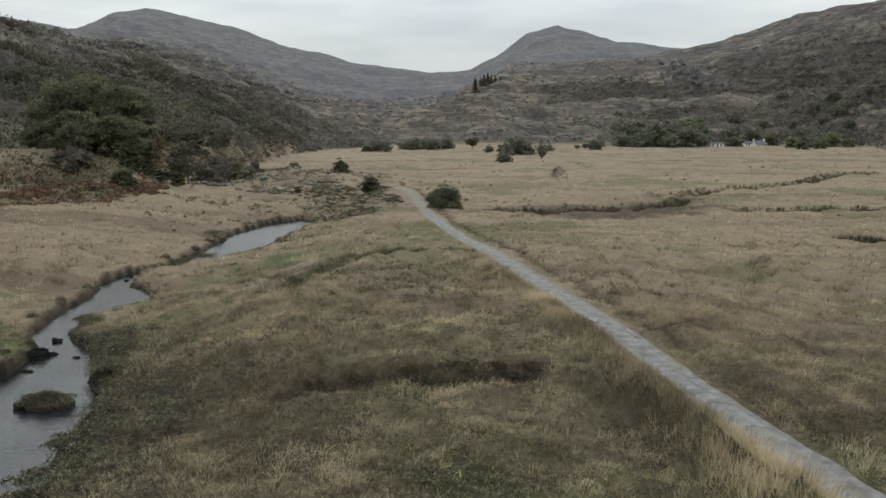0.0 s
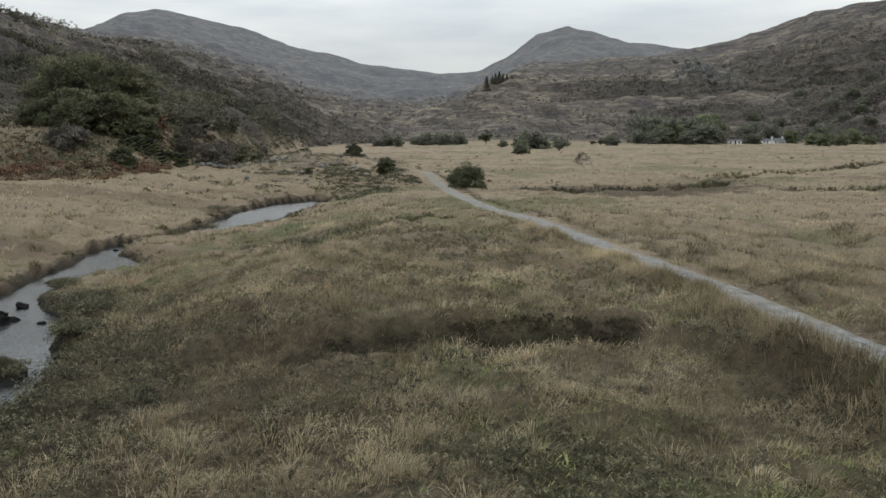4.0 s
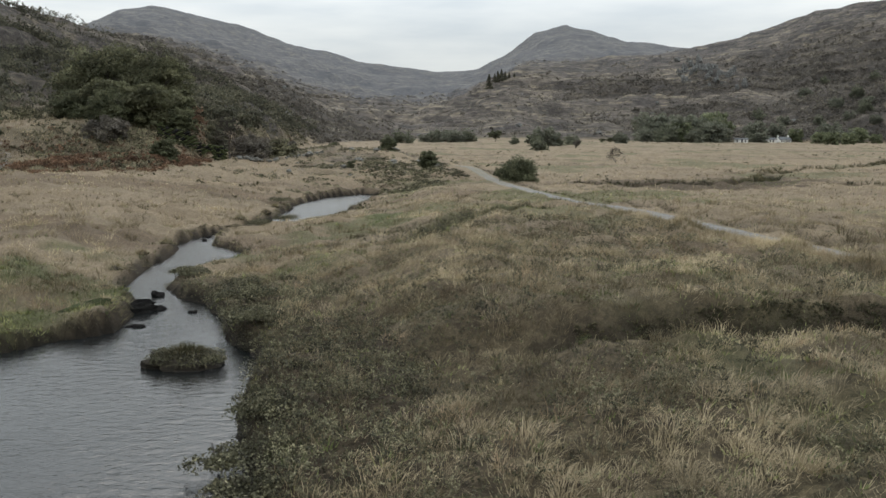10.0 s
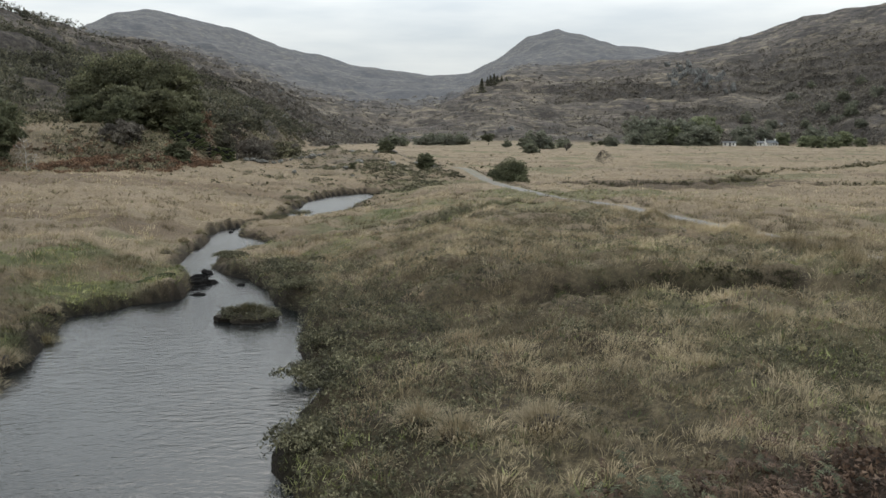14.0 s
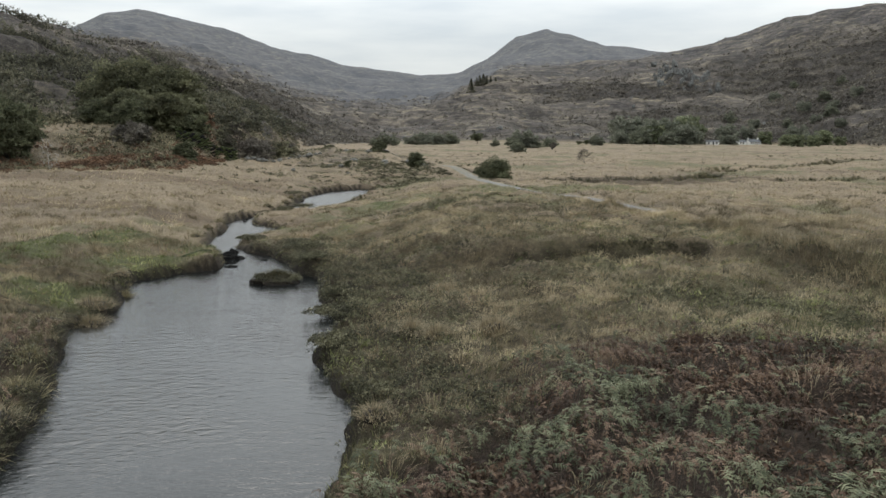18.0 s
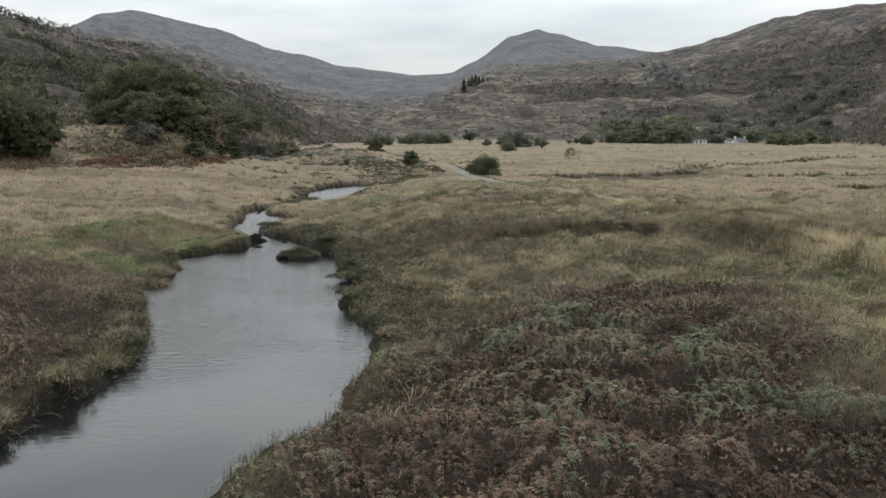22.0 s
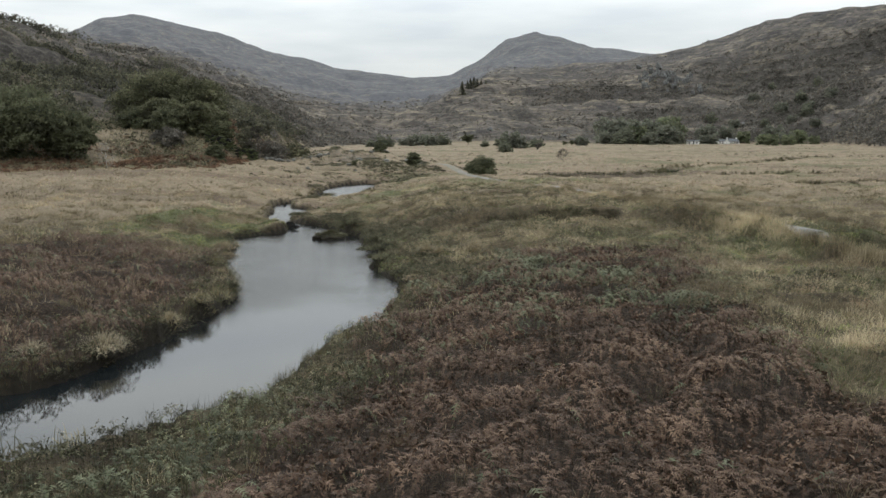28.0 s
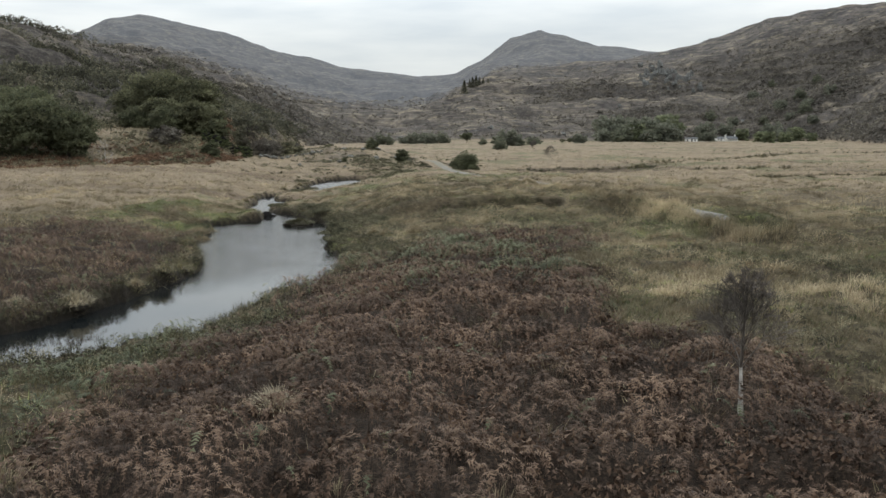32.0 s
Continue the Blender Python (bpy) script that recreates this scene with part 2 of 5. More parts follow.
def height(x, y, fine=True):
    x, y = np.asarray(x, float), np.asarray(y, float)
    up, r, phi, foot = upland(x, y)
    phi2 = np.clip(phi + 0.25 * fbm(x, y, 90, 2, 41), -180, 180)
    sky = table(SKY_LEFT + SKY_RIGHT, phi2)
    crest, peak = table(CREST, phi2), 1620.0
    z_low = plain(x, y)
    z_spur = 7.7 + crest * np.tan(np.radians(table(SPURS, phi2)))
    z_peak = 7.7 + peak * np.tan(np.radians(sky))
    t1 = np.clip((r - foot) / (crest - foot), 0, 1)
    t2 = np.clip((r - crest) / (peak - crest), 0, 1)
    rise = z_low + (z_spur - z_low) * (0.55 * t1 + 0.45 * t1 ** 1.9) + 4.5 * smooth(0, 50, r - foot) * (1 - t1) * smooth(-6, -11, phi)
    far = z_spur + (z_peak - z_spur) * t2 ** 1.1 - 14 * np.sin(np.pi * t2)
    z = np.where(r < crest, rise, far)
    z = np.where(r > peak, np.maximum(z_peak - 0.3 * (r - peak), 0.3 * z_peak), z)
    # knolls, gullies and ledges on the hills
    calm = 1 - 0.75 * np.exp(-((r - peak) / 120) ** 2) - 0.6 * np.exp(-((r - crest) / 60) ** 2)
    along = r * np.radians(phi)
    rough = 3.5 * (1 - 2 * np.abs(fbm(along / 1.4, r, 150, 3, 51))) + 3.0 * (0.6 - 1.6 * np.abs(fbm(along / 1.5, r, 56, 3, 61))) + 4.2 * fbm(along / 1.5, r, 34, 4, 67) + 2.6 * fbm(along / 1.3, r, 14, 3, 71)
    z = z + up * calm * (0.25 + 0.75 * smooth(0, 180, r - foot)) * rough
    z = z + up * smooth(700, 1200, r) * 3.2 * fbm(along / 1.3, r, 48, 4, 77)
    # rock steps and grassy shelves that follow the contours
    for tall, size, seed in ((11.0, 70, 73), (4.6, 30, 79)):
        level = (z + 1.0 * tall * fbm(along / 1.8, r, size, 3, seed)) / tall
        part_way = level - np.floor(level)
        z = z + up * calm * smooth(30, 120, r - foot) * 0.6 * tall * (smooth(0.3, 0.8, part_way) - part_way) * smooth(-0.35, 0.25, fbm(x, y, 2.2 * size, 2, seed + 1))
    # rocky hummock beside the track
    z = z + 3.5 * np.exp(-((x + 31) / 19) ** 2 - ((y - 196) / 30) ** 2) * (1 + 0.25 * fbm(x, y, 7, 3, 81)) + 0.9 * np.exp(-((x + 8) / 9) ** 2 - ((y - 168) / 14) ** 2)
    d = river_distance(x, y)
    low = 1 - up
    # bog surface: swells, hummocks and tussocks
    z = z + low * (0.16 * fbm(x, y, 16, 2, 91) + (0.36 * fbm(x, y, 2.2, 4, 95) if fine else 0))
    east = smooth(-2, 2, x - np.interp(y, [-35, -12, 10, 35, 50, 80, 100, 125, 150], [-45, -22.5, -18.7, -21.5, -23.5, -30, -27, -25.5, -21]))
    upper = smooth(45, 85, y)
    z = z - (0.55 + 0.5 * (1 - east) + (0.4 + 0.25 * upper) * east) * (1 - smooth(0, 9 + 4 * east, d)) * smooth(0, 30, 200 - y) - west_rise(x, y) * (1 - smooth(2, 30, d)) - 0.2 * east * (1 - smooth(0, 3, d))
    for pts, half, depth in DITCHES:
        dd = line_distance(x, y, pts)
        z = z - depth * (1 - smooth(0.45 * half, half * 1.2, dd))
    td = line_distance(x, y, TRACK)
    crown = plain(x, y) - 0.02 + 0.2 * smooth(100, 128, y) + 1.0 * np.exp(-((y - 168) / 16) ** 2)
    onto = 1 - smooth(1.1, 1.8, td)
    z = z * (1 - onto) + onto * crown
    z = z - 0.3 * np.exp(-((td - 2.7) / 0.5) ** 2) * (x > np.interp(y, [p[1] for p in TRACK], [p[0] for p in TRACK]))
    z = z + (0.2 + 0.05 * smooth(88, 66, y) + 0.25 * smooth(54, 44, y) + 0.4 * smooth(37, 29, y)) * np.exp(-((td - 2.6) / 0.8) ** 2) * smooth(112, 96, y) * (x < np.interp(y, [p[1] for p in TRACK], [p[0] for p in TRACK]))
    # banks and bed
    edge = smooth(-0.1, 0.4, d)
    bed = WATER - 0.15 - 0.8 * smooth(0, 3, -d)
    z = np.where(d < 12, np.maximum(z, WATER + 0.25 + 0.05 * np.clip(d, 0, 8)), z)
    return np.where(d < 0.4, bed * (1 - edge) + z * edge, z)


BRACKEN_EAST = [(-17.6, -48), (-17.2, -23), (-17, -18.5), (-16.3, -15.8), (-15.7, -11.5), (-15, -7), (-14.3, -1.5), (-13.5, 4), (-12.3, 11), (-10, 16), (-7, 20), (-4.8, 23), (-1.3, 23.6), (1.5, 21), (2, 16), (1.5, 10), (-0.3, 3), (0, -3), (0.4, -10),
                (1.8, -14.7), (3.8, -20), (9, -30), (9, -48)]
BRACKEN_WEST = [(-42, 28), (-39, 32), (-34.5, 32), (-28.5, 27.5), (-25.4, 20), (-23.6, 10), (-25, 0), (-28, -5), (-44, -12), (-52, 10)]
BROWN_BELT = [(8, 143), (16, 131), (28, 127), (38, 132), (50, 146), (46, 156), (30, 150), (18, 148)]
GREEN_WEST = [(-38, 40), (-41, 56), (-38, 68), (-31.5, 63), (-27.9, 56), (-26.5, 50.5), (-29.8, 44.5), (-28, 38), (-32, 31), (-42, 33)]
GREEN_EAST = [(-24, 59), (-24, 72), (-22, 92), (-19.5, 107), (-18.5, 127), (-13.4, 131), (-14.5, 107), (-16.5, 78), (-18.5, 59)]


def inside_by(x, y, ring):
    """Metres inside a closed line of the plan: negative outside."""
    d = line_distance(x, y, ring + ring[:1])
    inside = np.zeros(np.shape(x), bool)
    for (ax, ay), (bx, by) in zip(ring, ring[1:] + ring[:1]):
        inside ^= ((ay > y) != (by > y)) & (x < (bx - ax) * (y - ay) / (by - ay + 1e-12) + ax)
    return np.where(inside, d, -d)


def cover(x, y, ring, ragged, soft, seed):
    x, y = np.asarray(x, float), np.asarray(y, float)
    out = np.zeros(x.shape)
    near = (x > -70) & (x < 70) & (y > -70) & (y < 180)
    out[near] = smooth(-soft, soft, inside_by(x[near], y[near], ring) + ragged * fbm(x[near], y[near], 5, 3, seed))
    return out


def bracken_cover(x, y):
    return np.clip(cover(x, y, BRACKEN_EAST, 1.6, 1.2, 101) + cover(x, y, BRACKEN_WEST, 1.6, 1.2, 103) + 0.75 * cover(x, y, BROWN_BELT, 3.0, 3.0, 105), 0, 1)


def green_cover(x, y):
    loose = 0.55 * smooth(0.2, 0.75, fbm(x, y, 13, 3, 115)) * (np.asarray(x) > -22) + 0.35 * smooth(0.0, 0.8, fbm(x, y, 8, 3, 117)) * (np.asarray(y) < 40)
    loose = loose + 0.7 * smooth(2.0, 0.8, line_distance(x, y, DITCHES[1][0]))
    return np.clip(0.85 * cover(x, y, GREEN_WEST, 3.5, 2.5, 111) * smooth(-0.5, 0.2, fbm(x, y, 3.5, 3, 119)) + 0.62 * cover(x, y, GREEN_EAST, 2.5, 2, 113) * smooth(-0.45, 0.15, fbm(x, y, 2.4, 3, 121)) + loose, 0, 1)


def wood_cover(x, y):
    """Birch and willow scrub on the hillsides: belts along the contours, thick on the western spur."""
    up, r, phi, foot = upland(x, y)
    along = r * np.radians(phi)
    belts = smooth(-0.05, 0.22, fbm(along / 1.9, r, 40, 4, 163))
    thick = 0.8 * smooth(-0.45, 0.25, fbm(along / 1.6, r, 140, 3, 161)) * smooth(1050, 720, r) * belts
    thick = thick + (0.1 + 0.35 * smooth(10, 15, phi)) * smooth(80, 20, r - foot)
    thick = thick + 0.8 * smooth(-1, -7, phi) * smooth(760, 560, r) * (0.25 + 0.75 * belts)
    thick = thick + 0.8 * smooth(18, 22, phi) * smooth(950, 800, r) * smooth(-0.05, 0.3, fbm(along / 1.5, r, 70, 4, 165))
    clear = smooth(12, 34, np.hypot((x - 229.8) / 1.2, y - 811.8)) * (1 - np.exp(-((r - table(CREST, phi)) / 70) ** 2))
    return up * np.clip(thick, 0.05, 1.2) * (1 - smooth(-7, -10, phi) * smooth(110, 60, r - foot)) * (np.abs(phi) < 33) * (r < 1150) * clear


def shrub_cover(x, y):
    n = 2.0 * fbm(x, y, 5, 3, 121)
    d = river_distance(x, y)
    bank = smooth(-1, 2, 5.0 + n - d) * (smooth(14, 20, y + n) + 0.6 * smooth(20, 14, y + n) * smooth(-34, -22, y) * smooth(0.5, 2.0, d)) * smooth(62, 52, y + n) * (x > np.interp(y, [-35, -12, 10, 35], [-45, -22.5, -18.7, -25]))
    field = (0.2 + 0.6 * smooth(-0.3, 0.35, fbm(x, y, 5, 3, 125))) * smooth(20, 28, y + n) * (0.3 * smooth(86, 66, y) + 0.45 * smooth(46, 40, y + 0.5 * n)) * (x > -20) * (x < np.interp(y, [15, 48, 84], [13, 8, 2]))
    moor = 0.5 * smooth(0.12, 0.5, fbm(x, y, 4.5, 3, 127)) * smooth(30, 22, y + n) * smooth(-4, 0, x) * smooth(32, 22, x) * smooth(-30, -22, y)
    trench = sum((1 - smooth(0.5, 1.5, line_distance(x, y, DITCHES[k][0]))) for k in (1, 4))
    open_cut = smooth(0.9, 1.7, line_distance(x, y, DITCHES[0][0]))
    west = smooth(3.4, 1.8, d + 0.5 * n) * smooth(34, 26, y) * (x < -20) * smooth(-18, -10, y)
    return np.clip(bank + moor + field * open_cut * (1 - 0.85 * cover(x, y, GREEN_EAST, 2.5, 2, 113)) + 0.9 * trench + 0.45 * west, 0, 1)


# ---- materials ----
class Nodes:
    """A node material with a principled surface."""

    def __init__(self, name, rough=0.9, spec=0.3):
        self.mat = bpy.data.materials.new(name)
        self.mat.use_nodes = True
        self.tree = self.mat.node_tree
        self.bsdf = self.tree.nodes["Principled BSDF"]
        self.bsdf.inputs["Roughness"].default_value = rough
        self.bsdf.inputs["Specular IOR Level"].default_value = spec

    def add(self, kind, **settings):
        node = self.tree.nodes.new(kind)
        for key, value in settings.items():
            node.inputs[key.replace("_", " ")].default_value = value
        return node

    def link(self, a, b):
        self.tree.links.new(a, b)

    def noise(self, scale, detail=4.0, rough=0.6, stretch=None):
        co = self.add("ShaderNodeTexCoord")
        n = self.add("ShaderNodeTexNoise", Scale=scale, Detail=detail, Roughness=rough)
        out = co.outputs["Object"]
        if stretch:
            m = self.add("ShaderNodeMapping", Scale=stretch)
            self.link(out, m.inputs["Vector"])
            out = m.outputs["Vector"]
        self.link(out, n.inputs["Vector"])
        return n.outputs["Fac"]

    def ramp(self, fac, stops):
        r = self.add("ShaderNodeValToRGB")
        while len(r.color_ramp.elements) < len(stops):
            r.color_ramp.elements.new(0.5)
        for e, (p, c) in zip(r.color_ramp.elements, stops):
            e.position, e.color = p, (*c, 1)
        self.link(fac, r.inputs["Fac"])
        return r.outputs["Color"]

    def mix(self, fac, a, b, blend="MIX"):
        m = self.tree.nodes.new("ShaderNodeMix")
        m.data_type, m.blend_type = "RGBA", blend
        for value, slot in ((fac, 0), (a, 6), (b, 7)):
            if isinstance(value, (int, float)):
                m.inputs[slot].default_value = value
            elif isinstance(value, tuple):
                m.inputs[slot].default_value = (*value, 1)
            else:
                self.link(value, m.inputs[slot])
        return m.outputs[2]

    def attr(self, name):
        a = self.tree.nodes.new("ShaderNodeAttribute")
        a.attribute_name = name
        return a.outputs["Fac"]

    def rand(self):
        return self.tree.nodes.new("ShaderNodeNewGeometry").outputs["Random Per Island"]

    def color(self, socket):
        self.link(socket, self.bsdf.inputs["Base Color"])

    def bump(self, fac, strength=0.5, distance=0.05):
        b = self.add("ShaderNodeBump", Strength=strength, Distance=distance)
        self.link(fac, b.inputs["Height"])
        self.link(b.outputs["Normal"], self.bsdf.inputs["Normal"])


def ground_material():
    m = Nodes("moorland_ground", 0.95, 0.15)
    straw = m.ramp(m.noise(0.6, 6, 0.7), [(0.3, (0.12, 0.1, 0.072)), (0.5, (0.19, 0.16, 0.117)), (0.7, (0.265, 0.225, 0.168))])
    patch = m.ramp(m.noise(0.035, 6, 0.65, (0.6, 1.7, 1)), [(0.34, (0.125, 0.098, 0.074)), (0.46, (0.19, 0.15, 0.11)), (0.56, (0.222, 0.178, 0.129)), (0.68, (0.105, 0.088, 0.061))])
    short = m.mix(0.6, straw, patch)
    band = m.ramp(m.noise(0.03, 5, 0.6, (0.3, 2.4, 1)), [(0.36, (0.74, 0.7, 0.69)), (0.47, (1, 1, 1)), (0.6, (1.12, 1.1, 1.08)), (0.72, (0.75, 0.74, 0.7))])
    short = m.mix(1.0, short, band, "MULTIPLY")
    fine = m.ramp(m.noise(5.0, 6, 0.8), [(0.3, (0.5, 0.5, 0.5)), (0.7, (1.36, 1.32, 1.24))])
    short = m.mix(1.0, short, fine, "MULTIPLY")
    thatch = m.ramp(m.noise(1.8, 6, 0.75), [(0.4, (0.016, 0.014, 0.009)), (0.5, (0.056, 0.047, 0.029)), (0.6, (0.13, 0.108, 0.068))])
    litter = m.ramp(m.noise(13.0, 6, 0.8), [(0.34, (0.45, 0.45, 0.45)), (0.66, (1.7, 1.67, 1.6))])
    thatch = m.mix(1.0, thatch, litter, "MULTIPLY")
    low = m.mix(m.attr("tussock"), short, thatch)
    green = m.ramp(m.noise(2.0, 5, 0.7), [(0.3, (0.036, 0.043, 0.02)), (0.7, (0.115, 0.124, 0.055))])
    low = m.mix(m.attr("green"), low, green)
    brown = m.ramp(m.noise(9.0, 7, 0.8), [(0.34, (0.008, 0.006, 0.004)), (0.5, (0.03, 0.021, 0.015)), (0.66, (0.085, 0.06, 0.043))])
    low = m.mix(m.attr("bracken"), low, brown)
    heath = m.ramp(m.noise(0.036, 9, 0.74, (0.5, 1.0, 3)), [(0.38, (0.024, 0.024, 0.023)), (0.46, (0.062, 0.056, 0.053)), (0.53, (0.118, 0.102, 0.092)), (0.62, (0.25, 0.212, 0.16))])
    tint = m.ramp(m.noise(0.007, 4, 0.6, (0.6, 1.2, 2)), [(0.36, (0.055, 0.052, 0.053)), (0.5, (0.1, 0.088, 0.085)), (0.64, (0.16, 0.137, 0.108))])
    high = m.mix(0.35, heath, tint)
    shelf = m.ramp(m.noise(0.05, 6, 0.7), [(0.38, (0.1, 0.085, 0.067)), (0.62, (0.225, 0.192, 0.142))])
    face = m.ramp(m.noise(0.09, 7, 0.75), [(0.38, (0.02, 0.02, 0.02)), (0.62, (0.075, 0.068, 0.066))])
    # face heather and shelf grass; their contrast also stands in for relief shading
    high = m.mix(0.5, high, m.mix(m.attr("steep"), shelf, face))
    ledge = m.ramp(m.noise(0.075, 7, 0.72, (0.55, 1.0, 2.5)), [(0.53, (0, 0, 0)), (0.6, (0.7, 0.7, 0.7))])
    high = m.mix(ledge, high, (0.2, 0.172, 0.125))
    scrub = m.ramp(m.noise(0.06, 9, 0.78, (0.6, 1.0, 2)), [(0.5, (0, 0, 0)), (0.57, (0.85, 0.85, 0.85))])
    high = m.mix(scrub, high, (0.046, 0.041, 0.036))
    stone = m.ramp(m.noise(0.16, 8, 0.8), [(0.61, (0, 0, 0)), (0.65, (1, 1, 1))])
    high = m.mix(stone, high, (0.17, 0.17, 0.167))
    speck = m.ramp(m.noise(0.2, 8, 0.82, (0.7, 1, 2)), [(0.38, (0.42, 0.42, 0.43)), (0.62, (1.5, 1.47, 1.43))])
    high = m.mix(1.0, high, speck, "MULTIPLY")
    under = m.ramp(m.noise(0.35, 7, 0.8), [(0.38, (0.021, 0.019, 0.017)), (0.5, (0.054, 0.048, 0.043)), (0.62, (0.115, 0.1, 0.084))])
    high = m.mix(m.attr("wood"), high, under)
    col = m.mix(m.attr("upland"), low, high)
    # distance haze put into the colour: far hills fade to blue-grey
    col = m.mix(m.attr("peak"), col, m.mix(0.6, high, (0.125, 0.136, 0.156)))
    # peat made near-black: shade of undercut banks and ditches is in its colour
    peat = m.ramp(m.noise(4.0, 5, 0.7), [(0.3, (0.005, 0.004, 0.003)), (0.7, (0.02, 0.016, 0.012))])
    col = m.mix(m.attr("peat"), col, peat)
    m.color(col)
    m.bump(m.noise(11.0, 6, 0.8), 0.8, 0.2)
    crags = m.add("ShaderNodeBump", Strength=0.9, Distance=1.6)
    m.link(m.mix(m.attr("upland"), (0.5, 0.5, 0.5), m.noise(0.22, 9, 0.78)), crags.inputs["Height"])
    m.link(crags.outputs["Normal"], m.tree.nodes["Bump"].inputs["Normal"])
    return m.mat


def gravel_material():
    m = Nodes("track_gravel", 0.85, 0.3)
    base = m.ramp(m.noise(1.2, 6, 0.7), [(0.34, (0.085, 0.082, 0.075)), (0.52, (0.15, 0.146, 0.14)), (0.68, (0.235, 0.231, 0.225))])
    grit = m.ramp(m.noise(30.0, 4, 0.8), [(0.3, (0.6, 0.6, 0.6)), (0.7, (1.25, 1.25, 1.25))])
    col = m.mix(1.0, base, grit, "MULTIPLY")
    m.color(m.mix(m.attr("worn"), (0.13, 0.115, 0.075), col))
    m.bump(m.noise(25.0, 5, 0.8), 0.5, 0.03)
    return m.mat


def water_material():
    m = Nodes("river_water", 0.02, 0.5)
    m.bsdf.inputs["IOR"].default_value = 1.34
    m.color(m.ramp(m.noise(0.2, 3), [(0.3, (0.005, 0.007, 0.008)), (0.7, (0.011, 0.012, 0.012))]))
    calm = m.ramp(m.noise(0.11, 3, 0.5), [(0.34, (0.5, 0.5, 0.5)), (0.6, (1, 1, 1))])
    ripple = m.mix(calm, (0.5, 0.5, 0.5), m.noise(2.6, 4, 0.6, (0.8, 1.3, 1)))
    m.bump(ripple, 0.4, 0.1)
    # livelier water where the channel narrows
    force = m.add("ShaderNodeMath")
    force.operation = "MULTIPLY_ADD"
    force.inputs[1].default_value, force.inputs[2].default_value = 0.75, 0.02
    m.link(m.attr("riffle"), force.inputs[0])
    m.link(force.outputs[0], m.tree.nodes["Bump"].inputs["Strength"])
    broken = m.add("ShaderNodeMath")
    broken.operation = "MULTIPLY_ADD"
    broken.inputs[1].default_value, broken.inputs[2].default_value = 1.0, 0.035
    m.link(m.attr("broken"), broken.inputs[0])
    m.link(broken.outputs[0], m.bsdf.inputs["Roughness"])
    return m.mat


def plant_material(name, dark, mid, light, rough=0.75, patch=0.25, through=0.25):
    m = Nodes(name, rough, 0.25)
    blend = m.add("ShaderNodeMath")
    blend.operation = "MULTIPLY_ADD"
    blend.inputs[1].default_value = 0.3
    half = m.add("ShaderNodeMath")
    half.operation = "MULTIPLY"
    half.inputs[1].default_value = 0.7
    m.link(m.attr("tone"), half.inputs[0])
    m.link(m.rand(), blend.inputs[0])
    m.link(half.outputs[0], blend.inputs[2])
    col = m.ramp(blend.outputs[0], [(0.08, dark), (0.5, mid), (0.92, light)])
    broad = m.ramp(m.noise(patch, 4, 0.6), [(0.33, (0.6, 0.585, 0.57)), (0.67, (1.52, 1.49, 1.42))])
    col = m.mix(1.0, col, broad, "MULTIPLY")
    m.color(col)
    if through:
        t = m.tree.nodes.new("ShaderNodeBsdfTranslucent")
        m.link(col, t.inputs["Color"])
        mixer = m.tree.nodes.new("ShaderNodeMixShader")
        mixer.inputs["Fac"].default_value = through
        m.link(m.bsdf.outputs[0], mixer.inputs[1])
        m.link(t.outputs[0], mixer.inputs[2])
        m.link(mixer.outputs[0], m.tree.nodes["Material Output"].inputs["Surface"])
    return m.mat


def plain_material(name, a, b, scale=4.0, rough=0.85, bump=0.3, dist=0.02, spec=0.3):
    m = Nodes(name, rough, spec)
    m.color(m.ramp(m.noise(scale, 6, 0.7), [(0.3, a), (0.7, b)]))
    m.bump(m.noise(scale * 4, 5, 0.7), bump, dist)
    return m.mat


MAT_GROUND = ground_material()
MAT_GRAVEL = gravel_material()
MAT_WATER = water_material()
MAT_STRAW = plant_material("straw_grass", (0.095, 0.08, 0.05), (0.24, 0.2, 0.132), (0.375, 0.318, 0.218), patch=0.12)
MAT_RUSTY = plant_material("rusty_sedge", (0.07, 0.05, 0.032), (0.19, 0.135, 0.085), (0.33, 0.25, 0.17), patch=0.2)
MAT_GREEN = plant_material("green_grass", (0.048, 0.06, 0.025), (0.122, 0.142, 0.056), (0.24, 0.252, 0.115), patch=0.4)
MAT_HERB = plant_material("bog_sedge", (0.055, 0.05, 0.028), (0.175, 0.155, 0.088), (0.37, 0.32, 0.21), patch=0.3)
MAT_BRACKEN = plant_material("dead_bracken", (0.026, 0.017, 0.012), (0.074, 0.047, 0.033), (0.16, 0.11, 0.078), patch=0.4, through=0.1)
MAT_FERN = plant_material("green_fern", (0.03, 0.036, 0.022), (0.074, 0.084, 0.05), (0.15, 0.154, 0.098), patch=0.4, through=0.1)
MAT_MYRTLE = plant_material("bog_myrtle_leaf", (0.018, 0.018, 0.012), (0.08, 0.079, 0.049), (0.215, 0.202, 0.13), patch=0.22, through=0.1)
MAT_RUST = plant_material("rust_bracken", (0.045, 0.026, 0.016), (0.115, 0.068, 0.043), (0.2, 0.125, 0.08), patch=0.3, through=0.1)
MAT_RUSH = plant_material("dark_rush", (0.03, 0.032, 0.018), (0.06, 0.058, 0.032), (0.12, 0.105, 0.06), patch=0.3)
MAT_LEAF = plant_material("autumn_leaf", (0.045, 0.049, 0.03), (0.094, 0.098, 0.058), (0.17, 0.168, 0.102), patch=0.12, through=0.35)
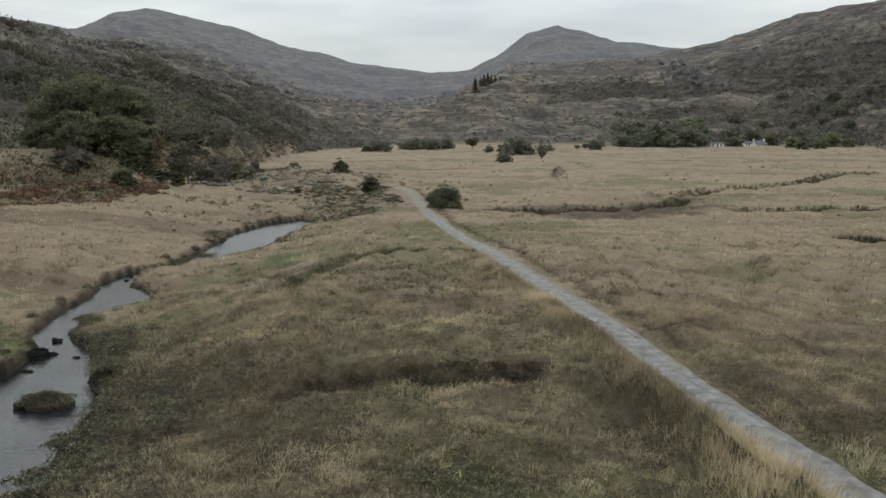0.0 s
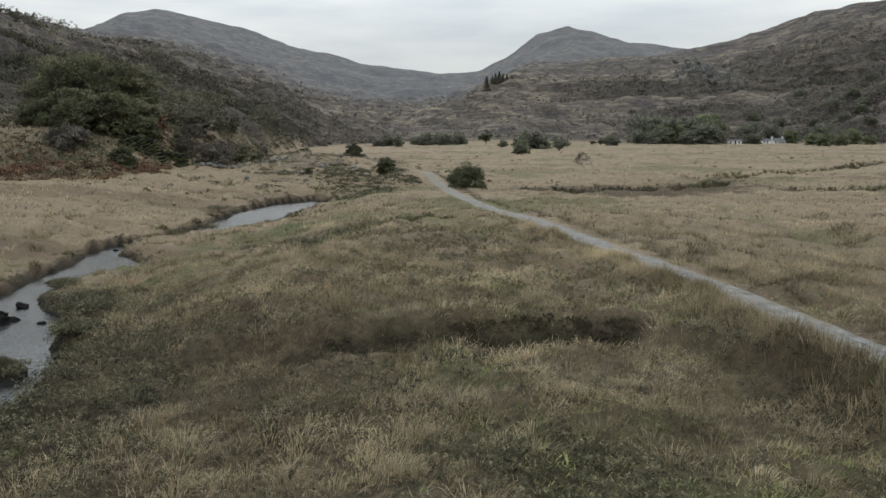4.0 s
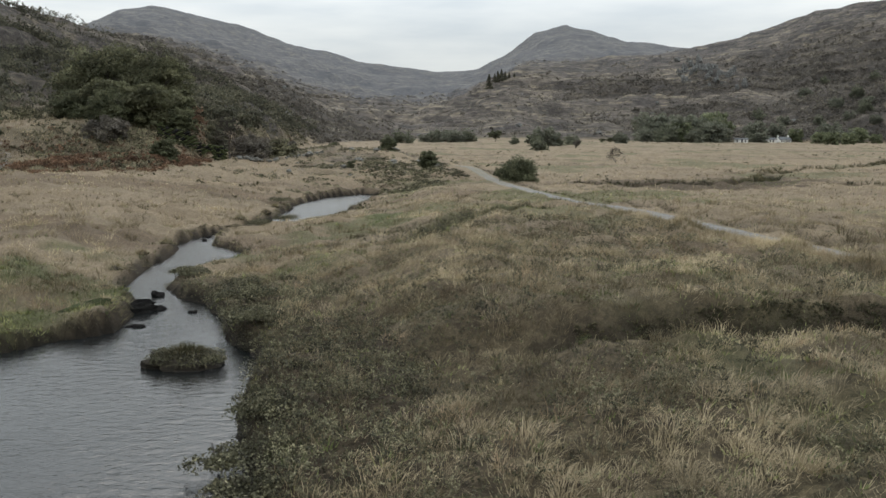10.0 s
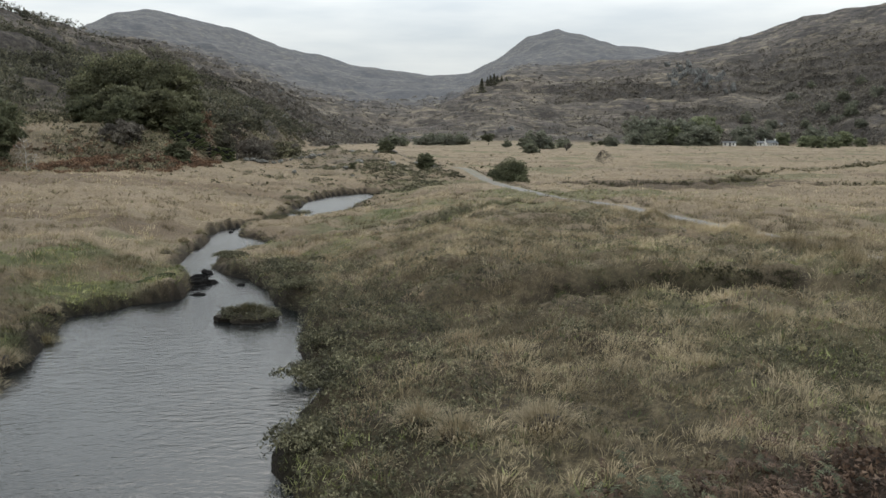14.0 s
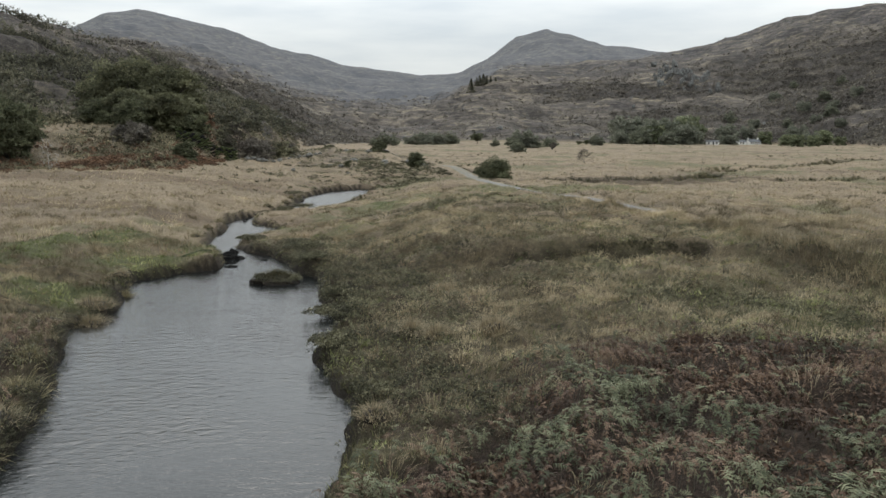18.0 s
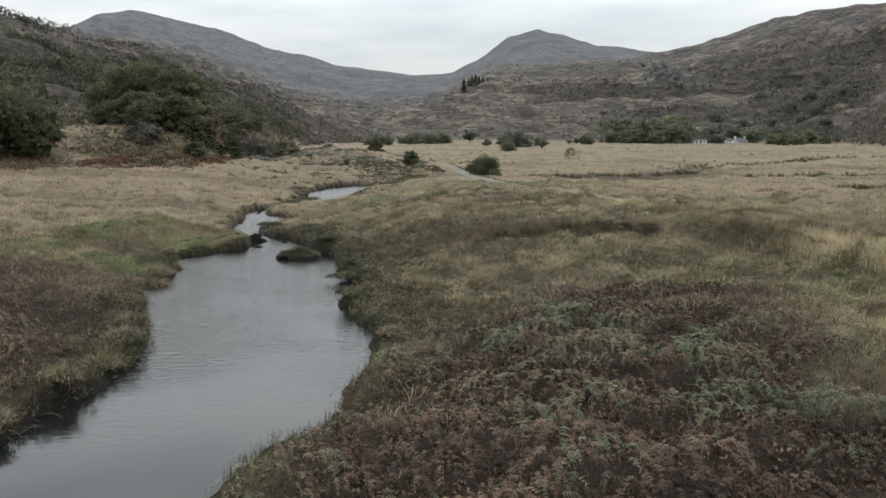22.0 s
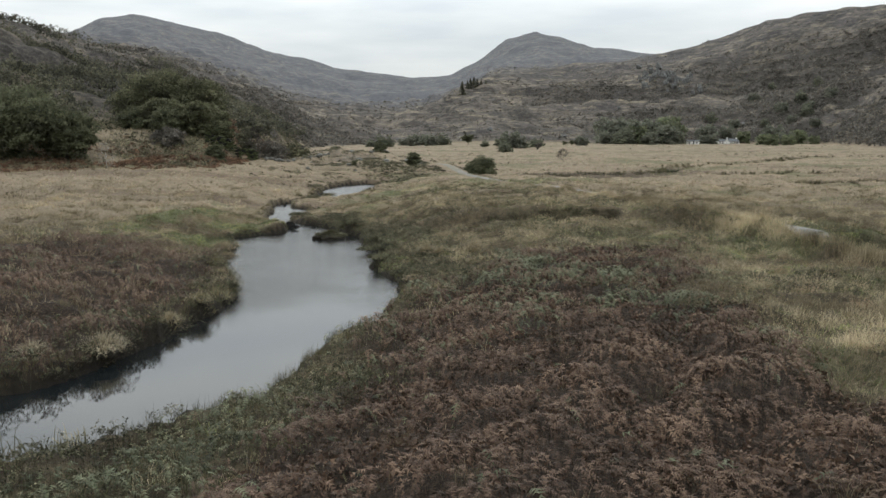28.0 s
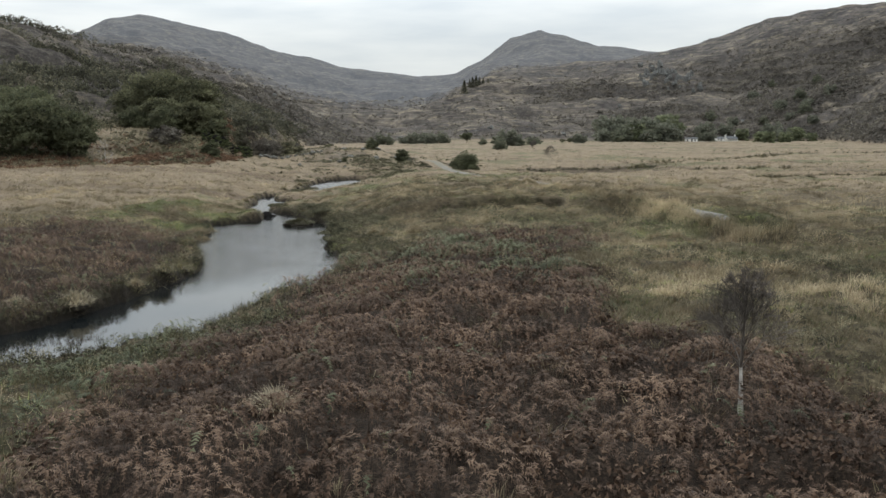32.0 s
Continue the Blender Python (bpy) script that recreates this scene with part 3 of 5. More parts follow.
MAT_LEAF_DARK = plant_material("dark_leaf", (0.045, 0.052, 0.031), (0.088, 0.096, 0.058), (0.15, 0.156, 0.095), patch=0.2, through=0.4)
# far trees: greyer, lifted leaf tones carry the haze of distance
MAT_FAR = plant_material("hazy_grey_green_leaf", (0.09, 0.098, 0.078), (0.15, 0.16, 0.126), (0.225, 0.232, 0.185), patch=0.06, through=0.4)
MAT_FAR_DARK = plant_material("hazy_dull_green_leaf", (0.08, 0.09, 0.066), (0.14, 0.15, 0.11), (0.21, 0.22, 0.16), patch=0.06, through=0.4)
MAT_LEAF_PALE = plant_material("pale_leaf", (0.08, 0.095, 0.055), (0.14, 0.16, 0.095), (0.22, 0.235, 0.15), patch=0.15, through=0.35)
MAT_TWIG = plant_material("bare_twig", (0.05, 0.042, 0.036), (0.085, 0.07, 0.06), (0.13, 0.11, 0.095), patch=0.2, through=0)
MAT_BIRCH_TWIG = plant_material("birch_twig", (0.09, 0.078, 0.07), (0.15, 0.132, 0.12), (0.24, 0.215, 0.195), patch=0.5, through=0)
MAT_SCRUB = plant_material("hill_scrub_twig", (0.054, 0.05, 0.045), (0.105, 0.096, 0.084), (0.175, 0.158, 0.134), patch=0.02)
MAT_WOOD = plant_material("spur_wood_leaf", (0.035, 0.036, 0.026), (0.078, 0.078, 0.056), (0.15, 0.144, 0.1), patch=0.03, through=0.3)
MAT_BARK = plain_material("bark", (0.04, 0.034, 0.028), (0.11, 0.10, 0.085), 6.0)
MAT_BIRCH = plain_material("birch_bark", (0.16, 0.14, 0.12), (0.45, 0.43, 0.40), 9.0)
MAT_ROCK = plain_material("wet_rock", (0.005, 0.005, 0.005), (0.022, 0.021, 0.02), 3.0, 0.8, 1.0, 0.08, 0.06)
MAT_MOSS = plain_material("mossy_rock", (0.012, 0.013, 0.009), (0.07, 0.082, 0.036), 2.2, 0.95, 1.0, 0.1, 0.05)
MAT_CRAG = plain_material("pale_crag_rock", (0.025, 0.025, 0.025), (0.21, 0.21, 0.2), 0.5, 0.9, 0.6, 0.2)
MAT_WHITE = plain_material("whitewashed_wall", (0.62, 0.61, 0.58), (0.82, 0.81, 0.78), 1.5)
MAT_SLATE = plain_material("slate_roof", (0.06, 0.065, 0.07), (0.13, 0.135, 0.14), 3.0)
MAT_DARK = plain_material("dark_opening", (0.015, 0.015, 0.017), (0.03, 0.03, 0.032), 2.0, 0.3)
MAT_STONE = plain_material("field_stone", (0.065, 0.064, 0.058), (0.2, 0.194, 0.176), 2.0)
MAT_PEAT = plain_material("peat", (0.010, 0.008, 0.006), (0.035, 0.028, 0.02), 5.0)
MAT_PALE = plant_material("bleached_grass", (0.22, 0.19, 0.14), (0.33, 0.29, 0.21), (0.46, 0.41, 0.31), patch=0.5)


# ---- mesh helpers ----
def np_mesh(name, verts, faces, material, corners=3, smooth_shade=False):
    """A mesh from arrays of vertices and of faces that all have the same number of corners."""
    verts, faces = np.ascontiguousarray(verts, np.float32), np.ascontiguousarray(faces, np.int32)
    me = bpy.data.meshes.new(name)
    me.vertices.add(len(verts))
    me.vertices.foreach_set("co", verts.ravel())
    me.loops.add(faces.size)
    me.loops.foreach_set("vertex_index", faces.ravel())
    me.polygons.add(len(faces))
    me.polygons.foreach_set("loop_start", np.arange(0, faces.size, corners, dtype=np.int32))
    if smooth_shade:
        me.polygons.foreach_set("use_smooth", np.ones(len(faces), bool))
    me.update(calc_edges=True)
    me.materials.append(material)
    return me


def add_values(me, name, values):
    me.attributes.new(name, "FLOAT", "POINT").data.foreach_set("value", np.ascontiguousarray(values, np.float32))


def part(name, bm, material, parent, label=""):
    me = bpy.data.meshes.new(name)
    bm.to_mesh(me)
    bm.free()
    me.materials.append(material)
    return hang(name, me, parent, label)


def hang(name, me, parent, label=""):
    ob = new(name, me)
    ob.parent = parent
    if label:
        ob["label"] = label
    return ob


def box(bm, size, at):
    got = bmesh.ops.create_cube(bm, size=1.0, matrix=Matrix.Translation(at) @ Matrix.Diagonal((*size, 1)))
    return got["verts"]


def ground_z(x, y):
    return float(height(np.array([x]), np.array([y]))[0])


# ---- ground: one sheet, finer where the camera passes ----
def build_ground():
    fan = np.radians(np.concatenate([np.arange(-32, 32.001, 0.22), np.arange(35, 328, 3.0)]))
    rings = [2.0, 14.0, 26.0]
    while rings[-1] < 235:
        rings.append(rings[-1] + 0.52)
    while rings[-1] < 1900:
        rings.append(rings[-1] * 1.0105)
    while rings[-1] < 4200:
        rings.append(rings[-1] * 1.08)
    rings = np.array(rings)
    a, r = np.meshgrid(fan, rings)
    x, y = -9 + r * np.sin(a), -75 + r * np.cos(a)
    x, y = x.ravel(), y.ravel()
    z = height(x, y)
    n, m = len(rings), len(fan)
    i, j = np.meshgrid(np.arange(n - 1), np.arange(m), indexing="ij")
    k = (j + 1) % m
    faces = np.stack([i * m + j, i * m + k, (i + 1) * m + k, (i + 1) * m + j], -1).reshape(-1, 4)[:, ::-1]
    me = np_mesh("ground", np.stack([x, y, z], -1), faces, MAT_GROUND, 4, True)
    up, rr, phi, foot = upland(x, y)
    d = river_distance(x, y)
    hummock = np.exp(-((x + 31) / 21) ** 2 - ((y - 190) / 32) ** 2)
    slope = smooth(-6, -11, phi) * smooth(0, 10, rr - foot)
    heath = np.where(phi < -7, smooth(10, 85, rr - foot - 25 * smooth(-10, -13, phi) + 26 * fbm(x, y, 20, 3, 177)), up)
    add_values(me, "upland", np.clip(heath + 0.7 * smooth(0.25, 0.8, hummock) * smooth(-0.3, 0.3, fbm(x, y, 9, 3, 187)), 0, 1))
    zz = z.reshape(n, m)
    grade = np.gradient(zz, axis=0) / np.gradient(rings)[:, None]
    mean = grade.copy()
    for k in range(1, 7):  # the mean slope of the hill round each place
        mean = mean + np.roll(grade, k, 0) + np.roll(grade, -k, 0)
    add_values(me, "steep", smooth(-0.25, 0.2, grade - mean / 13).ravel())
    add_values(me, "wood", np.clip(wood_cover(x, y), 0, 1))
    # amount of painted haze, growing with distance
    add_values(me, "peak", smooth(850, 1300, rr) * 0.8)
    bank_bracken = smooth(0, 8, rr - foot) * smooth(45, 20, rr - foot) * smooth(-8, -14, phi) * smooth(-0.4, 0.3, fbm(x, y, 14, 3, 171))
    # litter under shrubs, laid dark to stand in for the shaded gaps
    add_values(me, "bracken", np.clip(bracken_cover(x, y) + 0.4 * bank_bracken + 0.6 * shrub_cover(x, y), 0, 1))
    add_values(me, "tussock", 0.85 * (1 - smooth(38, 80, y + 0.3 * np.abs(x) + 14 * fbm(x, y, 30, 3, 173))))
    add_values(me, "green", np.clip(green_cover(x, y) + 0.4 * slope * smooth(-0.5, 0.4, fbm(x, y, 9, 3, 179)), 0, 1))
    # ditch beds and bank edges take the shade-darkened peat colour
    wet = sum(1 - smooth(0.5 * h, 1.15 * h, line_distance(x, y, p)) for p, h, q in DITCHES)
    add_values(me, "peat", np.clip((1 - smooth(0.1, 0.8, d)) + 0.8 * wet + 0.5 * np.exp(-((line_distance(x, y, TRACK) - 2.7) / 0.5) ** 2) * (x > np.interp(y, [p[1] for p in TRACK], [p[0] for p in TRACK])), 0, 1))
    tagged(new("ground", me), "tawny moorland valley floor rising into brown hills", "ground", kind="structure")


def ribbon(pts, step):
    """Points along a smoothed line, with their normals."""
    p = np.array(pts, float)
    s = np.concatenate([[0], np.cumsum(np.hypot(*np.diff(p, axis=0).T))])
    u = np.arange(0, s[-1], step)
    q = np.stack([np.interp(u, s, p[:, 0]), np.interp(u, s, p[:, 1])], -1)
    w = max(int(6 / step), 1)
    pad = np.concatenate([np.repeat(q[:1], w, 0), q, np.repeat(q[-1:], w, 0)])
    kernel = np.ones(2 * w + 1) / (2 * w + 1)
    q = np.stack([np.convolve(pad[:, c], kernel, "valid") for c in (0, 1)], -1)
    t = np.gradient(q, axis=0)
    t /= np.linalg.norm(t, axis=1, keepdims=True)
    return q, np.stack([t[:, 1], -t[:, 0]], -1)


def build_track():
    q, nrm = ribbon(TRACK, 0.4)
    across = np.linspace(-1, 1, 13)
    half = 1.0 + 0.14 * vnoise(np.arange(len(q)) / 4.0, np.zeros(len(q)), 7)
    pos = q[:, None] + nrm[:, None] * (across * half[:, None])[..., None]
    x, y = pos[..., 0].ravel(), pos[..., 1].ravel()
    s = np.tile(across, len(q))
    rut = -0.05 * np.exp(-((np.abs(s) - 0.55) / 0.18) ** 2) + 0.03 * (1 - s ** 2)
    z = height(x, y) + 0.035 + rut + 0.02 * fbm(x, y, 0.9, 3, 13) - 0.06 * smooth(0.8, 1.0, np.abs(s))
    n, m = len(q), len(across)
    i, j = np.meshgrid(np.arange(n - 1), np.arange(m - 1), indexing="ij")
    f = np.stack([i * m + j, i * m + j + 1, (i + 1) * m + j + 1, (i + 1) * m + j], -1).reshape(-1, 4)
    me = np_mesh("track", np.stack([x, y, z], -1), f, MAT_GRAVEL, 4, True)
    add_values(me, "worn", np.clip(1.0 - smooth(0.72, 1.0, np.abs(s) + 0.25 * fbm(x, y, 1.2, 3, 17)) - 0.55 * np.exp(-(s / 0.2) ** 2) * smooth(-0.2, 0.5, fbm(x, y, 5, 3, 19)) - 0.5 * smooth(120, 160, y), 0, 1))
    tagged(new("track", me), "pale gravel farm track crossing the moor", "track", kind="structure")


def build_water():
    """The river's surface: cells of one level sheet wherever the channel lies."""
    x, y = np.meshgrid(np.arange(-62, -10, 1.0), np.arange(-37, 150, 1.0))
    wet = river_distance(x.ravel() + 0.5, y.ravel() + 0.5).reshape(x.shape) < 2.2
    n = x.shape[1]
    i, j = np.nonzero(wet[:-1, :-1])
    o = i * n + j
    f = np.stack([o, o + 1, o + n + 1, o + n], -1)
    used, back = np.unique(f, return_inverse=True)
    v = np.stack([x.ravel(), y.ravel(), np.full(x.size, WATER)], -1)[used]
    me = np_mesh("river_water", v, back.reshape(-1, 4), MAT_WATER, 4)
    add_values(me, "riffle", 0.72 * smooth(4, 17, v[:, 1] + 4 * fbm(v[:, 0], v[:, 1], 6, 2, 231)) - 0.1 * smooth(40, 62, v[:, 1]))
    add_values(me, "broken", 0.22 * smooth(42, 66, v[:, 1]))
    tagged(new("river_water", me), "slow dark moorland river reflecting the pale sky", "river", kind="structure")


build_ground()
build_track()
build_water()


# ---- grass and low plants ----
rng = np.random.default_rng(11)
NEAR_LINE = [(-9, -22), (-6, 35)]


def scatter(n, x0, x1, y0, y1, keep):
    x, y = rng.uniform(x0, x1, n), rng.uniform(y0, y1, n)
    k = rng.random(n) < keep(x, y)
    return x[k], y[k]


def dry(x, y):
    return (river_distance(x, y) > 0.15) & (line_distance(x, y, TRACK) > 1.25)


def blades(x, y, length, width, lean, heading, bend=True):
    """Grass blades as tapered strips that lean over and droop."""
    n = len(x)
    z = height(x, y) - 0.03
    dx, dy = np.cos(heading), np.sin(heading)
    face = heading + np.pi / 2 + rng.normal(0, 0.5, n)
    wx, wy = np.cos(face) * width / 2, np.sin(face) * width / 2
    base = np.stack([x, y, z], -1)
    side = np.stack([wx, wy, np.zeros(n)], -1)
    up = np.stack([dx * np.sin(lean), dy * np.sin(lean), np.cos(lean)], -1)
    if not bend:
        tip = base + up * length[:, None]
        v = np.stack([base - side, base + side, tip], 1).reshape(-1, 3)
        return v, np.arange(3 * n).reshape(-1, 3)
    lean2 = lean + rng.uniform(0.3, 1.0, n)
    up2 = np.stack([dx * np.sin(lean2), dy * np.sin(lean2), np.cos(lean2)], -1)
    mid = base + up * (0.55 * length)[:, None]
    tip = mid + up2 * (0.45 * length)[:, None]
    if bend == "soft":
        v = np.stack([base, mid - side, mid + side, tip], 1).reshape(-1, 3)
        o = 4 * np.arange(n)[:, None]
        return v, np.stack([o + [0, 2, 1], o + [1, 2, 3]], 1).reshape(-1, 3)
    v = np.stack([base - side, base + side, mid - 0.75 * side, mid + 0.75 * side, tip], 1).reshape(-1, 3)
    o = 5 * np.arange(n)[:, None]
    f = np.stack([o + [0, 1, 3], o + [0, 3, 2], o + [2, 3, 4]], 1).reshape(-1, 3)
    return v, f


def join(parts):
    vs, fs, ts, o = [], [], [], 0
    for v, f, t in parts:
        vs.append(v)
        fs.append(f + o)
        ts.append(t)
        o += len(v)
    return np.concatenate(vs), np.concatenate(fs), np.concatenate(ts)


def tufts(x, y, count, spread, length, width, splay, bend, size=None):
    """Blades fanning out of tuft centres; each tuft has a tone of its own."""
    k = rng.poisson(count, len(x))
    i = np.repeat(np.arange(len(x)), k)
    a = rng.uniform(0, 2 * np.pi, len(i))
    size = rng.uniform(0.6, 1.35, len(x)) if size is None else size
    q = spread * np.sqrt(rng.random(len(i))) * size[i]
    tone = np.clip(rng.normal(0.42, 0.33, len(x)) + 0.45 * fbm(x, y, 6, 3, 181) + 0.9 * fbm(x, y, 1.8, 2, 185), 0, 1)[i]
    wind = 0.5 if bend else 0.35
    hx, hy = np.cos(a) + wind, np.sin(a) - 0.4 * wind
    v, f = blades(x[i] + q * np.cos(a), y[i] + q * np.sin(a), length * size[i] * rng.uniform(0.6, 1.15, len(i)), np.full(len(i), width), np.abs(rng.normal(splay, 0.25, len(i))) if bend != "soft" else np.abs(splay * q / (spread * size[i]) + rng.normal(0, 0.22, len(i))),
                  np.arctan2(hy, hx), bend)
    return v, f, np.repeat(tone, {False: 3, "soft": 4, True: 5}[bend])


def stuff(name, parts, material, label, category):
    v, f, t = join(parts)
    me = np_mesh(name, v, f, material)
    add_values(me, "tone", t)
    tagged(new(name, me), label, category, kind="stuff")


def near(x, y, full, none):
    return 1 - smooth(full, none, line_distance(x, y, NEAR_LINE))


def strip_cover(x, y):
    """The belt of rushes, ferns and sedge between the river and the eastern bracken."""
    d = river_distance(x, y)
    return smooth(16, 6, y) * (x > np.interp(y, [-35, -12, 10, 35], [-45, -22.5, -18.7, -21.5])) * (1 - cover(x, y, BRACKEN_EAST, 1.6, 1.2, 101)) * smooth(34, 26, d + fbm(x, y, 3, 2, 211)) * (x < -10)


def straw_keep(x, y):
    d = river_distance(x, y)
    strip = strip_cover(x, y) * (1 - 0.35 * smooth(0.1, 0.6, fbm(x, y, 2.2, 3, 213)))
    wet = np.clip(sum(1 - smooth(0.95 * h, 1.4 * h, line_distance(x, y, p)) for p, h, q in DITCHES), 0, 1)
    margin = smooth(6, 3, line_distance(x, y, TRACK)) * smooth(80, 100, y)
    return smooth(0.4, 1.8 + 0.8 * smooth(60, 90, y), d) * (1 - 0.85 * margin) * (1 - 0.95 * strip) * (1 - 0.9 * wet) * dry(x, y) * (1 - np.where(x < -24, 0.8, 0.96) * bracken_cover(x, y)) * (1 - 0.9 * green_cover(x, y)) * (1 - 0.6 * shrub_cover(x, y))


def clumpy(x, y):
    """Where tussocks stand and where the sward between them lies open."""
    return smooth(-0.3, 0.3, fbm(x, y, 2.6, 3, 191))


def build_grass():
    parts = []
    # tall tussocks, then the thinner sward between them
    x, y = scatter(19500, -46, 32, -32, 80, lambda x, y: straw_keep(x, y) * (0.25 + 0.75 * clumpy(x, y)) * near(x, y, 26, 42))
    parts.append(tufts(x, y, 50, 0.4, 0.6, 0.0142, 0.85, "soft"))
    # the tall verge that half hides the track
    x, y = scatter(60000, -4, 22, 12, 128, lambda x, y: smooth(88, 70, y) * smooth(1.2, 1.5, line_distance(x, y, TRACK)) * smooth(3.8, 2.6, line_distance(x, y, TRACK)) * (x < np.interp(y, [p[1] for p in TRACK], [p[0] for p in TRACK])))
    parts.append(tufts(x, y, 8, 0.2, 0.58, 0.025, 0.45, False, rng.uniform(0.7, 1.2, len(x)) * np.where(y < 52, 1.25, 1.0) * np.where(y < 33, 1.25, 1.0)))
    x, y = scatter(60000, -46, 32, -32, 76, lambda x, y: straw_keep(x, y) * near(x, y, 22, 36) * (0.25 + 0.55 * clumpy(x, y)))
    parts.append(tufts(x, y, 7, 0.34, 0.36, 0.022, 0.75, False))
    x, y = scatter(30000, -75, 75, -32, 120, lambda x, y: straw_keep(x, y) * (0.25 + 0.75 * clumpy(x, y)) * (1 - near(x, y, 26, 36)) * near(x, y, 45, 90))
    parts.append(tufts(x, y, 20, 0.48, 0.55, 0.042, 0.7, False))
    x, y = scatter(70000, -150, 190, 45, 330, lambda x, y: straw_keep(x, y) * (1 - near(x, y, 45, 70)) * (1 - upland(x, y)[0] * (upland(x, y)[1] > upland(x, y)[3] + 30)) * (1 - 0.8 * smooth(110, 260, y)))
    parts.append(tufts(x, y, 3, 0.6, 0.4, 0.12, 0.7, False))
    x, y = scatter(80000, -46, 32, -32, 78, lambda x, y: straw_keep(x, y) * near(x, y, 24, 40) * 0.45)
    mixed = tufts(x, y, 11, 0.36, 0.3, 0.026, 0.8, False)
    stuff("bog_herbs", [mixed], MAT_HERB, "mixed sedges and low bog plants between the tussocks", "plants")
    # rank grass on the hill foot beyond the river
    x, y = scatter(60000, -150, -30, 90, 400, lambda x, y: smooth(-4, 2, upland(x, y)[1] - upland(x, y)[3]) * smooth(75, 45, upland(x, y)[1] - upland(x, y)[3]) * 0.5 * (0.3 + 0.7 * clumpy(x / 2, y / 2)))
    parts.append(tufts(x, y, 5, 0.5, 0.6, 0.09, 0.6, False))
    x, y = scatter(15000, -46, 32, -32, 90, lambda x, y: straw_keep(x, y) * near(x, y, 26, 44) * smooth(0.0, 0.35, fbm(x, y, 2.1, 3, 193)) * 0.4)
    stuff("rusty_sedge", [tufts(x, y, 40, 0.36, 0.62, 0.012, 0.8, "soft")], MAT_RUSTY, "rusty brown deer sedge in plumes among the straw", "sedge")
    stuff("moor_grass", parts, MAT_STRAW, "long tawny tussock grass covering the wet moor", "grass")
    parts = []
    x, y = scatter(60000, -50, 32, -24, 75, lambda x, y: dry(x, y) * (0.10 + green_cover(x, y)) * (1 - bracken_cover(x, y)) * (1 - 0.75 * strip_cover(x, y)) * near(x, y, 27, 48))
    parts.append(tufts(x, y, 9, 0.28, 0.26, 0.05, 0.8, False))
    x, y = scatter(40000, -60, 60, 40, 150, lambda x, y: dry(x, y) * (0.06 + green_cover(x, y)) * (1 - near(x, y, 27, 45)))
    parts.append(tufts(x, y, 4, 0.3, 0.28, 0.05, 0.6, False))
    stuff("green_grass", parts, MAT_GREEN, "short green grass on the river banks and wet flushes", "grass")
    parts = []
    x, y = scatter(64000, -38, -8, -36, 150, lambda x, y: dry(x, y) * np.clip((1 - smooth(0.4, np.where(y > 50, 1.1, 1.7), river_distance(x, y))) + 0.6 * strip_cover(x, y), 0, 1))
    parts.append(tufts(x, y, 8, 0.16, 0.46, 0.016, 0.35, False, rng.uniform(0.6, 1.3, len(x)) * np.where(y > 50, 0.45, 1.0) * np.where(x < np.interp(y, [-35, -12, 10, 35, 50, 80], [-45, -22.5, -18.7, -21.5, -23.5, -30]), np.where(y < 28, 1.1, np.where(y > 50, 0.75, 0.8)), 1.0)))
    for p, h, q in DITCHES[1:]:
        line, side = ribbon(p, 0.12)
        k = rng.integers(0, len(line), int(len(line) * (5.0 if p[0][1] < 90 else 3.0)))
        off = rng.normal(0.25 * h, 0.55 * h, len(k))[:, None]
        x, y = (line[k] + side[k] * off * np.sign(-side[k][:, 1:] + 1e-6) * -1).T
        thin = rng.random(len(x)) < 0.35 + 0.65 * smooth(-0.3, 0.2, fbm(x, y, 4, 2, 219))
        parts.append(tufts(x[thin], y[thin], 7, 0.25, 0.5 if p[0][1] < 90 else 0.75, 0.03 if p[0][1] < 90 else 0.07, 0.4, False))
    x, y = scatter(30000, -10, 20, 10, 175, lambda x, y: np.exp(-((line_distance(x, y, TRACK) - 2.6) / 0.5) ** 2) * (x > np.interp(y, [p[1] for p in TRACK], [p[0] for p in TRACK])))
    parts.append(tufts(x, y, 5, 0.2, 0.35, 0.03, 0.4, False))
    # grass that hangs over the banks
    fringe = []
    x, y = scatter(380000, -45, -15, -20, 146, lambda x, y: (x < np.interp(y, [-35, -12, 10, 35, 50, 80, 100, 125, 150], [-45, -22.5, -18.7, -21.5, -23.5, -30, -27, -25.5, -21])) | (y > 36))
    d = river_distance(x, y)
    clump = fbm(x, y, 1.6, 2, 229)
    ok = (d > 0.05) & (d < 0.65) & (clump > -0.22)
    x, y, clump = x[ok], y[ok], clump[ok]
    dx, dy = river_distance(x + 0.3, y) - river_distance(x - 0.3, y), river_distance(x, y + 0.3) - river_distance(x, y - 0.3)
    hang_way = np.arctan2(-dy, -dx) + rng.normal(0, 0.45, len(x))
    v, f = blades(x, y, np.clip(0.75 + 1.3 * clump, 0.3, 1.5) * rng.uniform(0.35, 0.75, len(x)) * np.where(y > 34, 0.55, 1.0), np.full(len(x), 0.026), rng.uniform(0.5, 1.5, len(x)), hang_way)
    tone = np.repeat(np.clip(0.4 + 0.5 * fbm(x, y, 1.5, 2, 223) + rng.normal(0, 0.15, len(x)), 0, 1), 5)
    pale = (fbm(x, y, 1.3, 2, 227) + rng.normal(0, 0.15, len(x)) > np.where(y > 34, -0.25, 0.1))
    for own, target in ((~pale, parts), (pale, fringe)):
        target.append((v.reshape(-1, 5, 3)[own].reshape(-1, 3), f[: 3 * own.sum()], tone.reshape(-1, 5)[own].ravel()))
